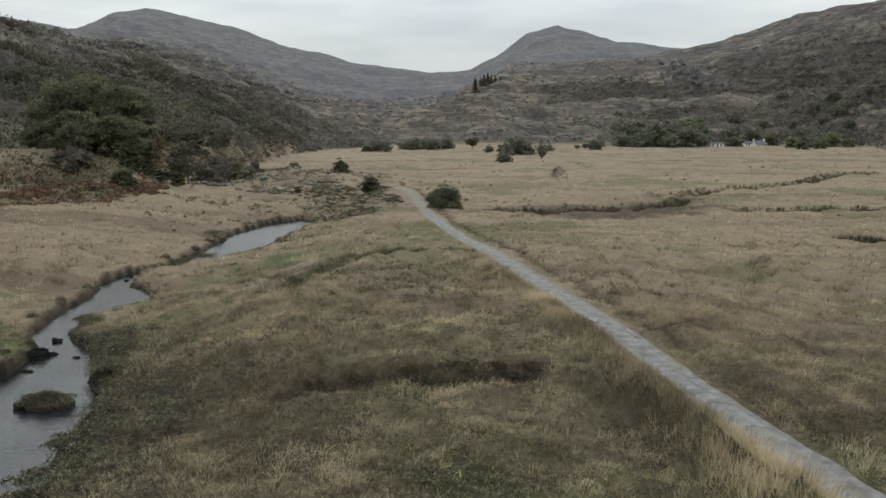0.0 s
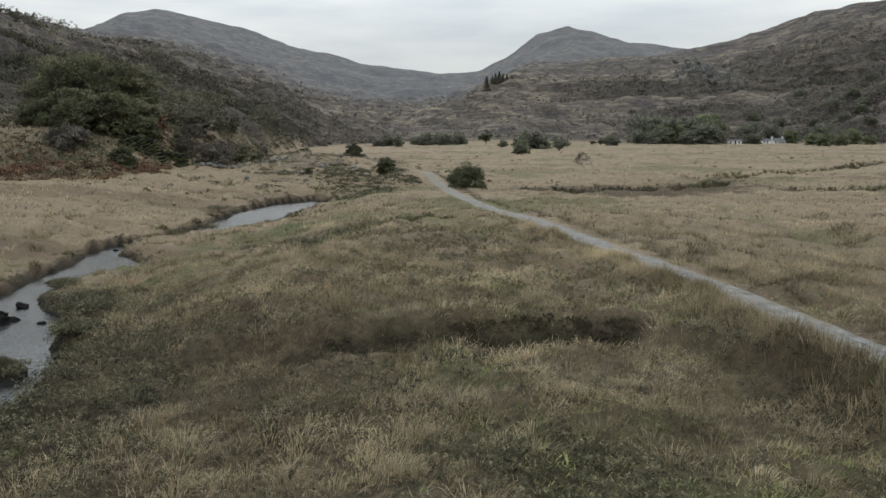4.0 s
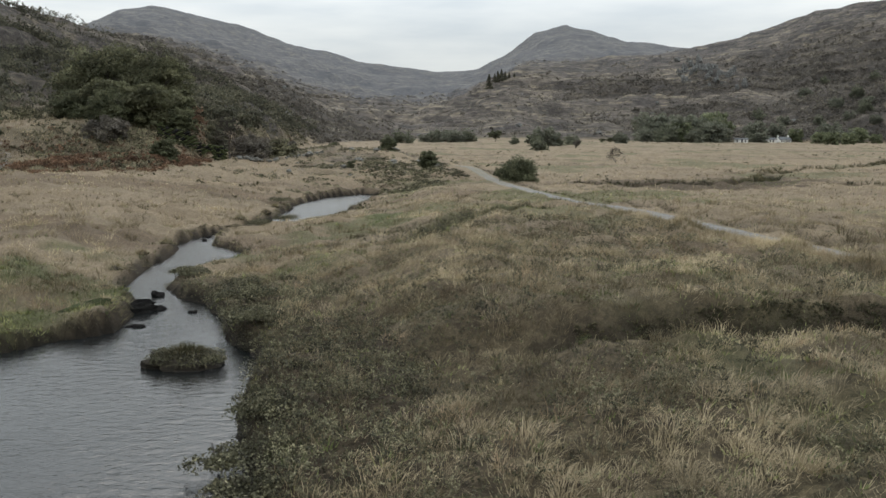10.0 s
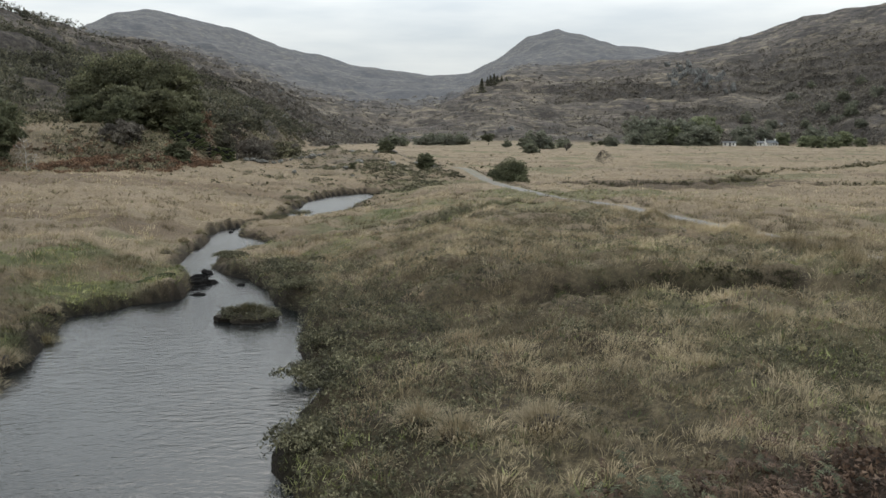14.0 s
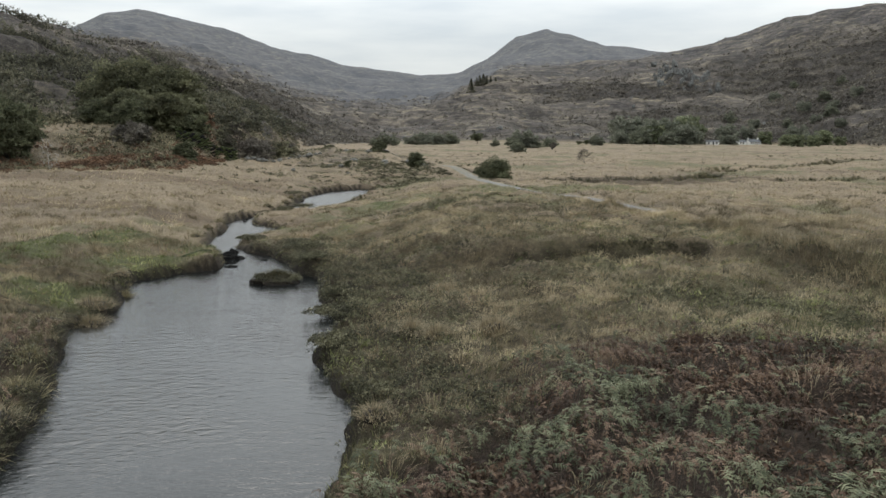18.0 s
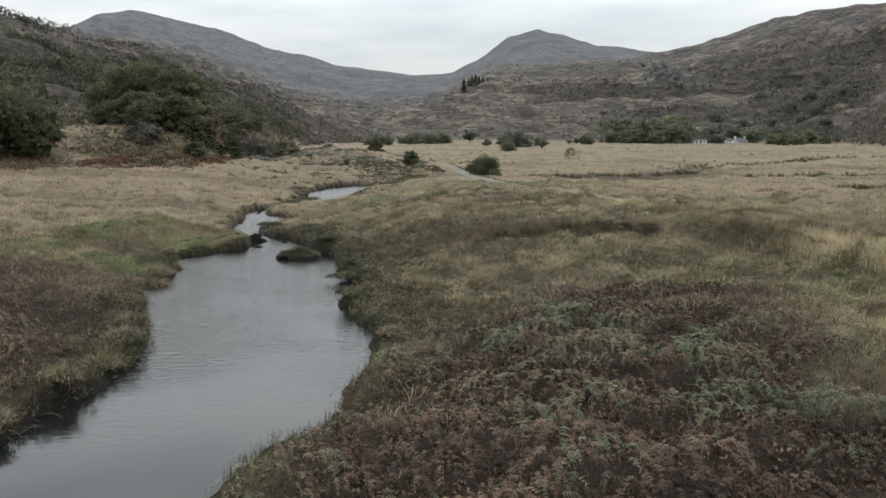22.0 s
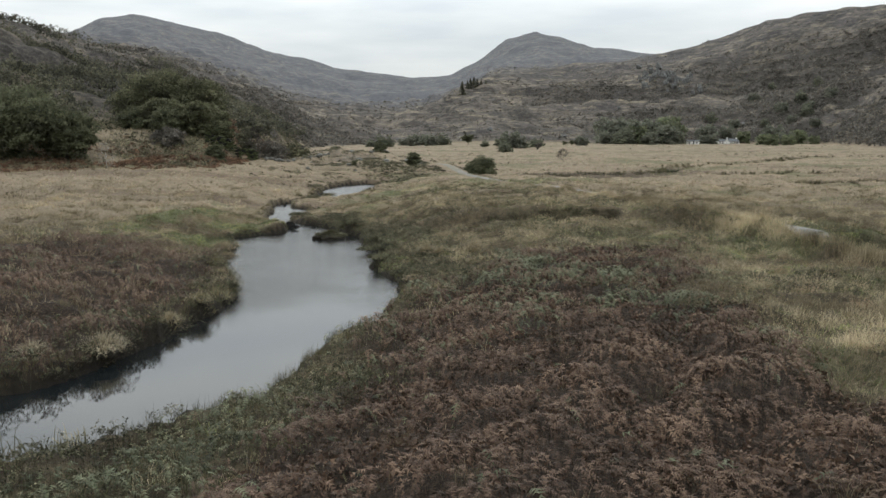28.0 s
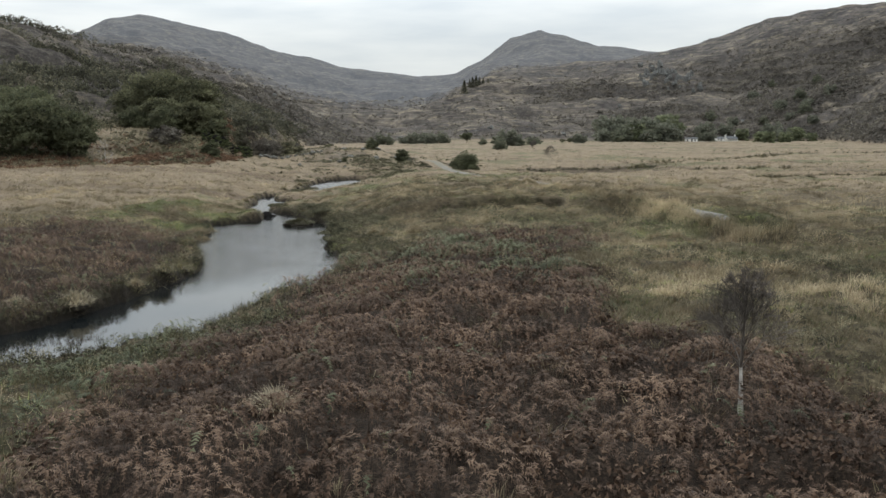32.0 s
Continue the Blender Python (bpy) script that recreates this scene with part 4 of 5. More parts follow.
    stuff("bank_grass", fringe, MAT_HERB, "tawny grass drooping over the river bank", "grass")
    stuff("bank_rushes", parts, MAT_RUSH, "dark rushes fringing the river and ditches", "rushes")


def heaps(x, y):
    """The heaving top of the bracken: domes and hollows a long step across."""
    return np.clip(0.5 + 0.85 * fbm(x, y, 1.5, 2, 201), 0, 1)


def fronds(x, y, size, rows=7):
    """Arching bracken fronds that spill down the sides of each dome: a midrib with paired tapering leaflets."""
    n = len(x)
    heap = heaps(x, y)
    z = height(x, y)
    gx, gy = heaps(x + 0.25, y) - heaps(x - 0.25, y), heaps(x, y + 0.25) - heaps(x, y - 0.25)
    a = np.arctan2(-3 * gy - 0.25, -3 * gx + 0.45) + rng.normal(0, 0.85, n)
    length = size * rng.uniform(0.65, 1.2, n)
    stem = 0.4 * (rng.uniform(0.0, 0.35, n) + 1.75 * heap)
    d = np.stack([np.cos(a), np.sin(a), np.zeros(n)], -1)
    s = np.stack([-np.sin(a), np.cos(a), np.zeros(n)], -1)
    up = np.array([0, 0, 1.0])
    rise, droop = rng.uniform(0.2, 0.6, n), rng.uniform(0.7, 1.5, n)
    vs, fs, o = [], [], 0
    base = np.stack([x, y, z], -1)
    def along(u):
        return base + up * (stem + length * (rise * u - droop * u * u))[:, None] + d * (length * u * 0.9 + 0.15 * stem)[:, None]
    for k in range(rows):
        u = k / rows
        p, q = along(u), along(u + 0.7 / rows)
        w = length * (0.3 * (1 - u) ** 0.8 + 0.02)
        for sign in (-1, 1):
            lift = rng.normal(-0.07, 0.09, n) * length
            tip = (p + q) / 2 + s * (sign * w)[:, None] + d * (0.10 * length)[:, None] + up * lift[:, None]
            vs.append(np.stack([p, q, tip], 1).reshape(-1, 3))
            fs.append(np.arange(3 * n).reshape(-1, 3) + o)
            o += 3 * n
    edge = s * 0.004
    vs.append(np.stack([base - edge, base + edge, along(0.1)], 1).reshape(-1, 3))
    fs.append(np.arange(3 * n).reshape(-1, 3) + o)
    # shade between the domes put into the tone: fronds darken in the hollows
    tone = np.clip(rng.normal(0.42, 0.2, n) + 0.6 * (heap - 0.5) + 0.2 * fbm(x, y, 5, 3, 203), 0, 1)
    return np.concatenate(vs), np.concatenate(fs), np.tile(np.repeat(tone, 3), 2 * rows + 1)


def leaf_cloud(px, py, pz, radius, count, leaf, flat=0.7):
    """Small leaves scattered in domed clumps."""
    i = np.repeat(np.arange(len(px)), count)
    n = len(i)
    v = rng.normal(size=(n, 3))
    v /= np.linalg.norm(v, axis=1, keepdims=True)
    v[:, 2] = np.abs(v[:, 2]) * flat
    r = radius[i] * rng.uniform(0.35, 1.0, n) ** 0.5
    c = np.stack([px[i], py[i], pz[i]], -1) + v * r[:, None]
    v, f = leaves(c, leaf * rng.uniform(0.6, 1.4, n))
    # paler towards the top: light from above is put into the tone
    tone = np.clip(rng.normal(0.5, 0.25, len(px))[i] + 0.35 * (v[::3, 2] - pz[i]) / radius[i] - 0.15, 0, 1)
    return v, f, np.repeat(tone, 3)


def sprig_bushes(px, py, pz, radius, heads, per_head, leaf):
    """Low bushes: leafy shoot heads crowded over a dome, palest on top where sky light is put into the tone."""
    i = np.repeat(np.arange(len(px)), heads)
    v = rng.normal(size=(len(i), 3))
    v /= np.linalg.norm(v, axis=1, keepdims=True)
    v[:, 2] = np.abs(v[:, 2])
    head = np.stack([px[i], py[i], pz[i]], -1) + v * (radius[i] * rng.uniform(0.75, 1.1, len(i)))[:, None] * np.array([1.15, 1.15, 0.95])
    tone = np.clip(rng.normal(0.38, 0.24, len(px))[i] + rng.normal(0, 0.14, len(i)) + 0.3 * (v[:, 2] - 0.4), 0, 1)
    j = np.repeat(np.arange(len(i)), per_head)
    q = rng.normal(size=(len(j), 3))
    q /= np.linalg.norm(q, axis=1, keepdims=True)
    c = head[j] + q * (0.26 * radius[i][j] * rng.uniform(0.3, 1, len(j)))[:, None]
    t, f = leaves(c, leaf * rng.uniform(0.6, 1.4, len(j)))
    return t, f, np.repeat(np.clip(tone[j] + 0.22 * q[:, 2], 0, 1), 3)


def leaves(c, size):
    n = len(c)
    a, b = rng.normal(size=(n, 3)), rng.normal(size=(n, 3))
    a /= np.linalg.norm(a, axis=1, keepdims=True)
    b -= a * np.sum(a * b, 1, keepdims=True)
    b /= np.linalg.norm(b, axis=1, keepdims=True)
    s = size[:, None]
    v = np.stack([c - a * s, c + a * s * 0.4 + b * s * 0.55, c + a * s * 0.6 - b * s * 0.5], 1).reshape(-1, 3)
    return v, np.arange(3 * n).reshape(-1, 3)


def build_bracken():
    x, y = scatter(152000, -52, 14, -48, 36, lambda x, y: dry(x, y) * bracken_cover(x, y) * (0.35 + 0.65 * smooth(0.15, 0.6, heaps(x, y))) * np.where(x < -24, 0.75, 1 - 0.12 * smooth(-6, 6, y)))
    fern = smooth(-11, 6, y + 5 * fbm(x, y, 4, 2, 131)) * (x > -18) * smooth(-0.6, 0.3, fbm(x, y, 3, 2, 133) + 0.15) + 0.12 * (x < -20)
    f = rng.random(len(x)) < fern * (0.22 + 0.7 * smooth(-0.1, 0.15, fbm(x, y, 2.2, 2, 137))) + 0.012
    sx, sy = scatter(14000, -32, -11, -38, 14, lambda x, y: dry(x, y) * strip_cover(x, y) * smooth(0.8, 2.2, river_distance(x, y)) * smooth(-0.3, 0.4, fbm(x, y, 2.4, 3, 207)))
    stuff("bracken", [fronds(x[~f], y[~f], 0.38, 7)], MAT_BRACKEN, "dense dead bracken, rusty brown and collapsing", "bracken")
    lx, ly = scatter(26000, -42, 12, -34, 26, lambda x, y: dry(x, y) * cover(x, y, BRACKEN_EAST, 1.6, 1.2, 101) * smooth(0.75, 0.35, heaps(x, y)) * near(x, y, 14, 26))
    stuff("bracken_litter", [leaf_cloud(lx, ly, height(lx, ly) - 0.05, rng.uniform(0.25, 0.5, len(lx)), 14, 0.085, 0.8)], MAT_BRACKEN, "broken bracken stems and litter between the fronds", "litter")
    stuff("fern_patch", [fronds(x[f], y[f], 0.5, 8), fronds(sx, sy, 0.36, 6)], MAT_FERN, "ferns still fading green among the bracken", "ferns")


def build_shrubs():
    x, y = scatter(76000, -40, 32, -34, 86, lambda x, y: dry(x, y) * shrub_cover(x, y) * 0.8 * (1 - 0.8 * bracken_cover(x, y) * (x > -20)))
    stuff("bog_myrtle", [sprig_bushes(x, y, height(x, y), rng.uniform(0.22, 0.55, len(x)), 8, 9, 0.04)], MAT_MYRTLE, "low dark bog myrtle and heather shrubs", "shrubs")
    x, y = scatter(30000, -160, 330, 110, 560, lambda x, y: (0.006 + 0.2 * smooth(0.35, 0.8, fbm(x, y, 22, 3, 141))) * (line_distance(x, y, TRACK) > 3) * (river_distance(x, y) > 1) * (1 - upland(x, y)[0]))
    cut_line, cut_side = ribbon(DITCHES[0][0], 0.1)
    k = rng.integers(0, len(cut_line), 1150)
    cx, cy = (cut_line[k] - cut_side[k] * rng.uniform(-0.35, 0.6, len(k))[:, None]).T
    stuff("cut_heather", [sprig_bushes(cx, cy, height(cx, cy) - 0.12, rng.uniform(0.1, 0.2, len(k)), 5, 6, 0.042)], MAT_RUSH, "dark heather clothing the wall of the old peat cut", "heather")
    stuff("heather_clumps", [leaf_cloud(x, y, height(x, y), rng.uniform(0.3, 0.7, len(x)), 10, 0.2)], MAT_RUSH, "scattered dark heather clumps on the far moor", "heather")
    x, y = scatter(7000, -66, -6, 146, 230, lambda x, y: smooth(0.1, 0.6, np.exp(-((x + 31) / 21) ** 2 - ((y - 190) / 32) ** 2) + 0.6 * fbm(x, y, 8, 3, 151) - 0.1) * (line_distance(x, y, TRACK) > 2.5) * 0.3)
    # heather between the upper pool and the track
    hx, hy = scatter(5200, -32, -3, 130, 182, lambda x, y: smooth(0.15, 0.65, np.exp(-((x + 17) / 9) ** 2 - ((y - 158) / 19) ** 2) + 0.5 * fbm(x, y, 6, 3, 153)) * (line_distance(x, y, TRACK) > 2.4) * (river_distance(x, y) > 0.8) * 0.6)
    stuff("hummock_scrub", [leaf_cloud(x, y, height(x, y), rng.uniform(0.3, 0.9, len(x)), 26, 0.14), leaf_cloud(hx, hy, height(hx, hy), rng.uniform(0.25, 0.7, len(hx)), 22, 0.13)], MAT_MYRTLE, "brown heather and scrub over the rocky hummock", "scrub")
    # bushes and young trees on the hill foot beyond the river
    def foot_cover(x, y, seed):
        up, r, phi, foot = upland(x, y)
        return smooth(-2, 4, r - foot) * smooth(-0.5, 0.25, fbm(x, y, 14, 3, seed)) * smooth(120, 60, r - foot) * 0.85
    x, y = scatter(30000, -150, -34, 90, 380, lambda x, y: foot_cover(x, y, 155) * smooth(4, 13, upland(x, y)[1] - upland(x, y)[3]) * 0.8)
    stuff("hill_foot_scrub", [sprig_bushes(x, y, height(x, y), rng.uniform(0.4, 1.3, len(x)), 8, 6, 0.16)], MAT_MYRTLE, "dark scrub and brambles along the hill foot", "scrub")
    x, y = scatter(26000, -330, -40, 130, 480, lambda x, y: upland(x, y)[0] * smooth(40, 75, upland(x, y)[1] - upland(x, y)[3]) * (np.abs(upland(x, y)[2]) < 30) * smooth(-6, -9, upland(x, y)[2]) * (0.04 + 0.4 * smooth(-0.2, 0.25, fbm(x, y, 30, 3, 159))))
    r = rng.uniform(1.3, 3.6, len(x))
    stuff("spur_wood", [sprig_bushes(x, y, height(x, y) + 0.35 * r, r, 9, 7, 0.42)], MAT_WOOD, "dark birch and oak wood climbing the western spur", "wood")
    x, y = scatter(36000, -150, -34, 90, 330, lambda x, y: foot_cover(x, y, 157) * smooth(34, 12, upland(x, y)[1] - upland(x, y)[3]))
    bx, by = scatter(6500, -86, -50, 134, 160, lambda x, y: smooth(6, 2, np.abs(y - 138 - 0.95 * (x + 70) + 3 * fbm(x, y, 6, 2, 161))) * smooth(-0.4, 0.1, fbm(x, y, 3, 2, 163)))
    x, y = np.append(x, bx), np.append(y, by)
    stuff("hill_foot_bracken", [leaf_cloud(x, y, height(x, y), rng.uniform(0.4, 0.8, len(x)), 20, 0.19, 0.7)], MAT_RUST, "rusty bracken along the hill foot", "bracken")
    # scrub woods on the hillsides
    x, y = scatter(420000, -520, 620, 130, 1120, lambda x, y: 0.5 * wood_cover(x, y) * (1 - smooth(-6, -9, upland(x, y)[2]) * smooth(470, 400, upland(x, y)[1])))
    r = rng.uniform(0.8, 2.4, len(x)) * (1 + 0.5 * smooth(300, 800, y))
    far = y > 380
    stuff("hillside_scrub", [leaf_cloud(x[q], y[q], height(x[q], y[q]), r[q], 11, size, 0.9) for q, size in ((~far, 0.5), (far, 0.85))], MAT_SCRUB, "bare birch and willow scrub over the hillsides", "scrub")


build_grass()
build_bracken()
build_shrubs()


# ---- trees and bushes ----
def tubes(segs, sides=5):
    """Tapered limbs: rows of start, end, radius at start, radius at end."""
    segs = np.array(segs, float)
    a, b, r0, r1 = segs[:, :3], segs[:, 3:6], segs[:, 6], segs[:, 7]
    d = b - a
    d /= np.linalg.norm(d, axis=1, keepdims=True) + 1e-9
    ref = np.where(np.abs(d[:, 2:3]) > 0.9, [[1.0, 0, 0]], [[0, 0, 1.0]])
    u = np.cross(d, ref)
    u /= np.linalg.norm(u, axis=1, keepdims=True)
    w = np.cross(d, u)
    ang = np.linspace(0, 2 * np.pi, sides, endpoint=False)
    ring = u[:, None] * np.cos(ang)[None, :, None] + w[:, None] * np.sin(ang)[None, :, None]
    v = np.concatenate([a[:, None] + ring * r0[:, None, None], b[:, None] + ring * r1[:, None, None]], 1).reshape(-1, 3)
    o = 2 * sides * np.arange(len(segs))[:, None]
    f = []
    for k in range(sides):
        n = (k + 1) % sides
        f += [o + [k, n, sides + n], o + [k, sides + n, sides + k]]
    return v, np.stack(f, 1).reshape(-1, 3)


def grow(rs, start, way, length, radius, level, last, out, fork=4, spread=0.75):
    """A limb in three bent steps, which forks into thinner limbs."""
    p, d = np.array(start, float), np.array(way, float)
    for k in range(3):
        d = d + rs.normal(0, 0.16, 3)
        d /= np.linalg.norm(d)
        q = p + d * length / 3
        r0, r1 = radius * (1 - 0.18 * k), radius * (1 - 0.18 * (k + 1))
        out[level].append([*p, *q, r0, r1])
        p = q
        if level < last and k >= 1:
            for j in range(fork if k == 2 else fork // 2):
                e = d + rs.normal(0, spread, 3) + np.array([0, 0, 0.12])
                e /= np.linalg.norm(e)
                grow(rs, p, e, length * rs.uniform(0.55, 0.8), r1 * 0.6, level + 1, last, out, fork, spread)
    out["tips"].append(p)


def crown_leaves(rs, h, w, low, lobes, per_lobe, leaf, lump=0.33):
    """Leaves on the skins of many uneven lobes, with gaps between them."""
    n = lobes
    v = rs.normal(size=(n, 3))
    v /= np.linalg.norm(v, axis=1, keepdims=True)
    depth = rs.uniform(0.25, 0.85, n)
    mid, half = (low + h) / 2, (h - low) / 2
    c = v * depth[:, None] * np.array([w / 2, w / 2, half * 0.9]) + np.array([0, 0, mid])
    r = rs.uniform(0.5, 1.0, n) * lump * min(w / 2, half)
    i = np.repeat(np.arange(n), per_lobe)
    q = rs.normal(size=(len(i), 3))
    q /= np.linalg.norm(q, axis=1, keepdims=True)
    q[:, 2] = np.where(q[:, 2] < -0.3, -0.5 * q[:, 2], q[:, 2])
    pos = c[i] + q * (r[i] * rs.uniform(0.55, 1.08, len(i)))[:, None] * np.array([1, 1, 0.75])
    s = leaf * rs.uniform(0.6, 1.4, len(i))
    a, b = rs.normal(size=(len(i), 3)), rs.normal(size=(len(i), 3))
    a /= np.linalg.norm(a, axis=1, keepdims=True)
    b -= a * np.sum(a * b, 1, keepdims=True)
    b /= np.linalg.norm(b, axis=1, keepdims=True)
    tri = np.stack([pos - a * s[:, None], pos + (0.4 * a + 0.6 * b) * s[:, None], pos + (0.6 * a - 0.5 * b) * s[:, None]], 1).reshape(-1, 3)
    # top light is part of the leaf tone: upper sides of lobes are paler
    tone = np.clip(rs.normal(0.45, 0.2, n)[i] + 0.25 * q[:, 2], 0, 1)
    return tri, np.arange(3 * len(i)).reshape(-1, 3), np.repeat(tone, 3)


def tree(name, label, category, x, y, h, w, leaf_mat, seed, lobes=60, per_lobe=60, leaf=0.3, low=0.2, trunk=0.03, group="", bark=None, sink=0.0):
    """A leafy tree or bush: trunk, single branches and a crown of many small leaves."""
    rs = np.random.default_rng(seed)
    root = new(name)
    root.location = (x, y, ground_z(x, y) - 0.1 - sink)
    tagged(root, label, category, group)
    stem = h * max(low + 0.15, 0.3)
    out = {0: [], "tips": []}
    grow(rs, (0, 0, 0), (rs.normal(0, 0.1), rs.normal(0, 0.1), 1), stem, h * trunk, 0, 0, out)
    tv, tf = tubes(out[0], 7)
    hang("trunk", np_mesh("trunk", tv, tf, bark or MAT_BARK, smooth_shade=True), root)
    fork = np.array(out["tips"][-1])
    for k in range(6):
        a = k * 1.05 + rs.uniform(-0.3, 0.3)
        way = np.array([np.cos(a), np.sin(a), rs.uniform(0.6, 1.6) * h / w])
        bough = {1: [], 2: [], "tips": []}
        grow(rs, fork * rs.uniform(0.7, 1.0), way / np.linalg.norm(way), 0.3 * w, h * trunk * 0.45, 1, 2, bough, 3, 0.6)
        v, f = tubes(bough[1] + bough[2], 4)
        v[:, 2] = np.minimum(v[:, 2], 0.9 * h)
        hang("branch", np_mesh("branch", v, f, bark or MAT_BARK), root)
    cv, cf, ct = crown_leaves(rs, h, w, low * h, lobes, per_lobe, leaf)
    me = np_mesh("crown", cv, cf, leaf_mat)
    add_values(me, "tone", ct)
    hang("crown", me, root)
    return root


def bare_tree(name, label, category, x, y, h, w, seed, bark, twig, trunk=0.02, levels=3, fork=4, group="", clear=0.28, fine=0.004, lift=0.0, sway=0.02):
    """A leafless tree: trunk with a leader, and boughs that end in a haze of twigs."""
    rs = np.random.default_rng(seed)
    root = new(name)
    root.location = (x, y, ground_z(x, y) - 0.08)
    tagged(root, label, category, group)
    out = {0: [], "tips": []}
    grow(rs, (0, 0, 0), (0.03, 0, 1), h * clear, h * trunk, 0, 0, out)
    leader = [np.array(out["tips"][-1])]
    for k in range(5):
        leader.append(leader[-1] + np.array([rs.normal(0, sway) * h, rs.normal(0, sway) * h, (1 - clear) * h / 5.2]))
    boughs, stem = [], []
    for k in range(5):
        r = h * trunk * 0.62 * (1 - k / 5.5)
        stem.append([*leader[k], *leader[k + 1], r, r * 0.8])
        for j in range(4):
            a = j * 1.57 + k * 0.7 + rs.uniform(-0.4, 0.4)
            e = np.array([np.cos(a), np.sin(a), rs.uniform(0.35, 0.9) + lift])
            bough = {n: [] for n in range(1, levels + 1)}
            bough["tips"] = []
            grow(rs, leader[k], e / np.linalg.norm(e), w * 0.30 * (1.05 - 0.15 * k), r * 0.55, 1, levels, bough, fork, 0.45)
            boughs.append([q for n in range(1, levels + 1) for q in bough[n]])
    for name, segs, cover_mat in (("trunk", out[0], bark), ("leader", stem, twig)):
        v, f = tubes(segs, 7)
        hang(name, np_mesh(name, v, f, cover_mat, smooth_shade=True), root)
    for segs in boughs:
        segs = np.array(segs)
        segs[:, 6:] = np.maximum(segs[:, 6:], fine)
        v, f = tubes(segs, 3)
        hang("branch", np_mesh("branch", v, f, twig), root)
    return root


def place(proto, x, y, turn, size, sink=0.0):
    m = Matrix.Translation((x, y, ground_z(x, y) - 0.1 - sink)) @ Matrix.Rotation(radians(turn), 4, "Z") @ Matrix.Diagonal((size, size, size, 1))
    return copy_thing(proto, m)


# bushes beside the track and on the hummock
tree("round_bush", "broad dense evergreen bush standing beside the track", "bush", 1.3, 145.5, 4.9, 6.8, MAT_LEAF_DARK, 1, 300, 80, 0.14, -0.6, 0.03)
tree("small_bush", "small dark bush growing behind the round bush", "bush", -0.8, 156, 2.0, 3.4, MAT_LEAF_DARK, 2, 60, 60, 0.14, -0.6)
tree("hawthorn_bush", "dark hawthorn bush at the hummock's edge", "bush", -13.0, 166.5, 3.8, 4.0, MAT_LEAF_DARK, 3, 100, 70, 0.17, -0.35)
tree("hawthorn_bush", "windblown hawthorn bush on the rocky hummock", "bush", -21.7, 192.6, 4.1, 4.4, MAT_LEAF_DARK, 4, 90, 60, 0.19, -0.3)
tree("hawthorn_bush", "small dark hawthorn bush on the hummock's crest", "bush", -35.4, 214, 3.3, 3.6, MAT_LEAF_DARK, 5, 80, 60, 0.19, -0.4)
tree("low_bush", "small dark bush low on the hummock's slope", "bush", -26.5, 163, 1.8, 1.8, MAT_LEAF_DARK, 6, 30, 50, 0.14, -0.1)
bare_tree("bare_bush", "leafless reddish brown bush standing on the open moor", "bush", 30, 211.6, 3.6, 4.6, 7, MAT_TWIG, MAT_TWIG, 0.016, 3, 4, clear=0.12, fine=0.012)
tree("thorn_bush", "small dark thorn bush on the open moor", "bush", 41.3, 339.4, 3.8, 3.8, MAT_SCRUB, 8, 40, 50, 0.22, 0.0)

# the bare birch among the bracken
bare_tree("birch_tree", "slender leafless birch with a pale trunk among bracken", "tree", -0.72, -21.45, 3.7, 2.7, 12, MAT_BIRCH, MAT_BIRCH_TWIG, 0.021, 3, 6, clear=0.34, fine=0.0058, lift=0.7, sway=0.006)

# oaks and scrub on the hill foot
for k, (ox, oy, oh, ow) in enumerate([(-88, 133, 15, 17), (-101, 136, 17, 20), (-80.5, 137, 11, 12), (-112, 130, 17, 18), (-94, 148, 13, 16)]):
    tree("oak_tree", "large dark oak at the foot of the hill", "tree", ox, oy, oh, ow, MAT_LEAF_DARK, 20 + k, 240, 62, 0.36, -0.1, 0.03, "oaks at the hill foot", sink=0.5)
for k, (ox, oy, oh, ow) in enumerate([(-76, 186, 17, 19), (-66, 183, 14, 14.5), (-60.5, 177, 6.5, 8), (-85, 192, 12, 13), (-82, 204, 16, 18), (-73, 174, 9, 11), (-63, 168, 9, 11)]):
    tree("oak_tree", "spreading oak with yellowing green leaves on the slope", "tree", ox, oy, oh, ow, MAT_LEAF, 30 + k, 240, 62, 0.34, -0.15, 0.03, "oaks on the slope", sink=0.3)
for k, (ox, oy, oh, ow) in enumerate([(-69, 166, 7, 10), (-59, 170, 6, 8), (-78, 172, 7, 9)]):
    tree("understorey_bush", "dark undergrowth beneath the spreading oaks", "bush", ox, oy, oh, ow, MAT_LEAF_DARK, 45 + k, 120, 60, 0.28, -0.5, 0.03, "undergrowth below the oaks")
tree("holly_bush", "dark rounded holly bush at the hill foot", "bush", -55.5, 152, 4.2, 5.2, MAT_LEAF_DARK, 36, 110, 80, 0.2, -0.5)
tree("willow_bush", "grey willow scrub beneath the oaks", "bush", -67, 158, 4.5, 9, MAT_SCRUB, 37, 120, 70, 0.26, -0.6)
tree("willow_bush", "dark willow scrub beside a bare tree", "bush", -47.5, 178, 5, 9, MAT_SCRUB, 38, 110, 60, 0.24, -0.6)
tree("willow_bush", "dark willow scrub at the foot of the hill", "bush", -43, 187, 4, 8, MAT_MYRTLE, 41, 90, 60, 0.22, -0.6)
bare_tree("dead_tree", "crooked leafless tree at the wood's edge", "tree", -49.8, 172, 8, 6.5, 39, MAT_BARK, MAT_TWIG, 0.034, 3, 3, clear=0.2, fine=0.03)
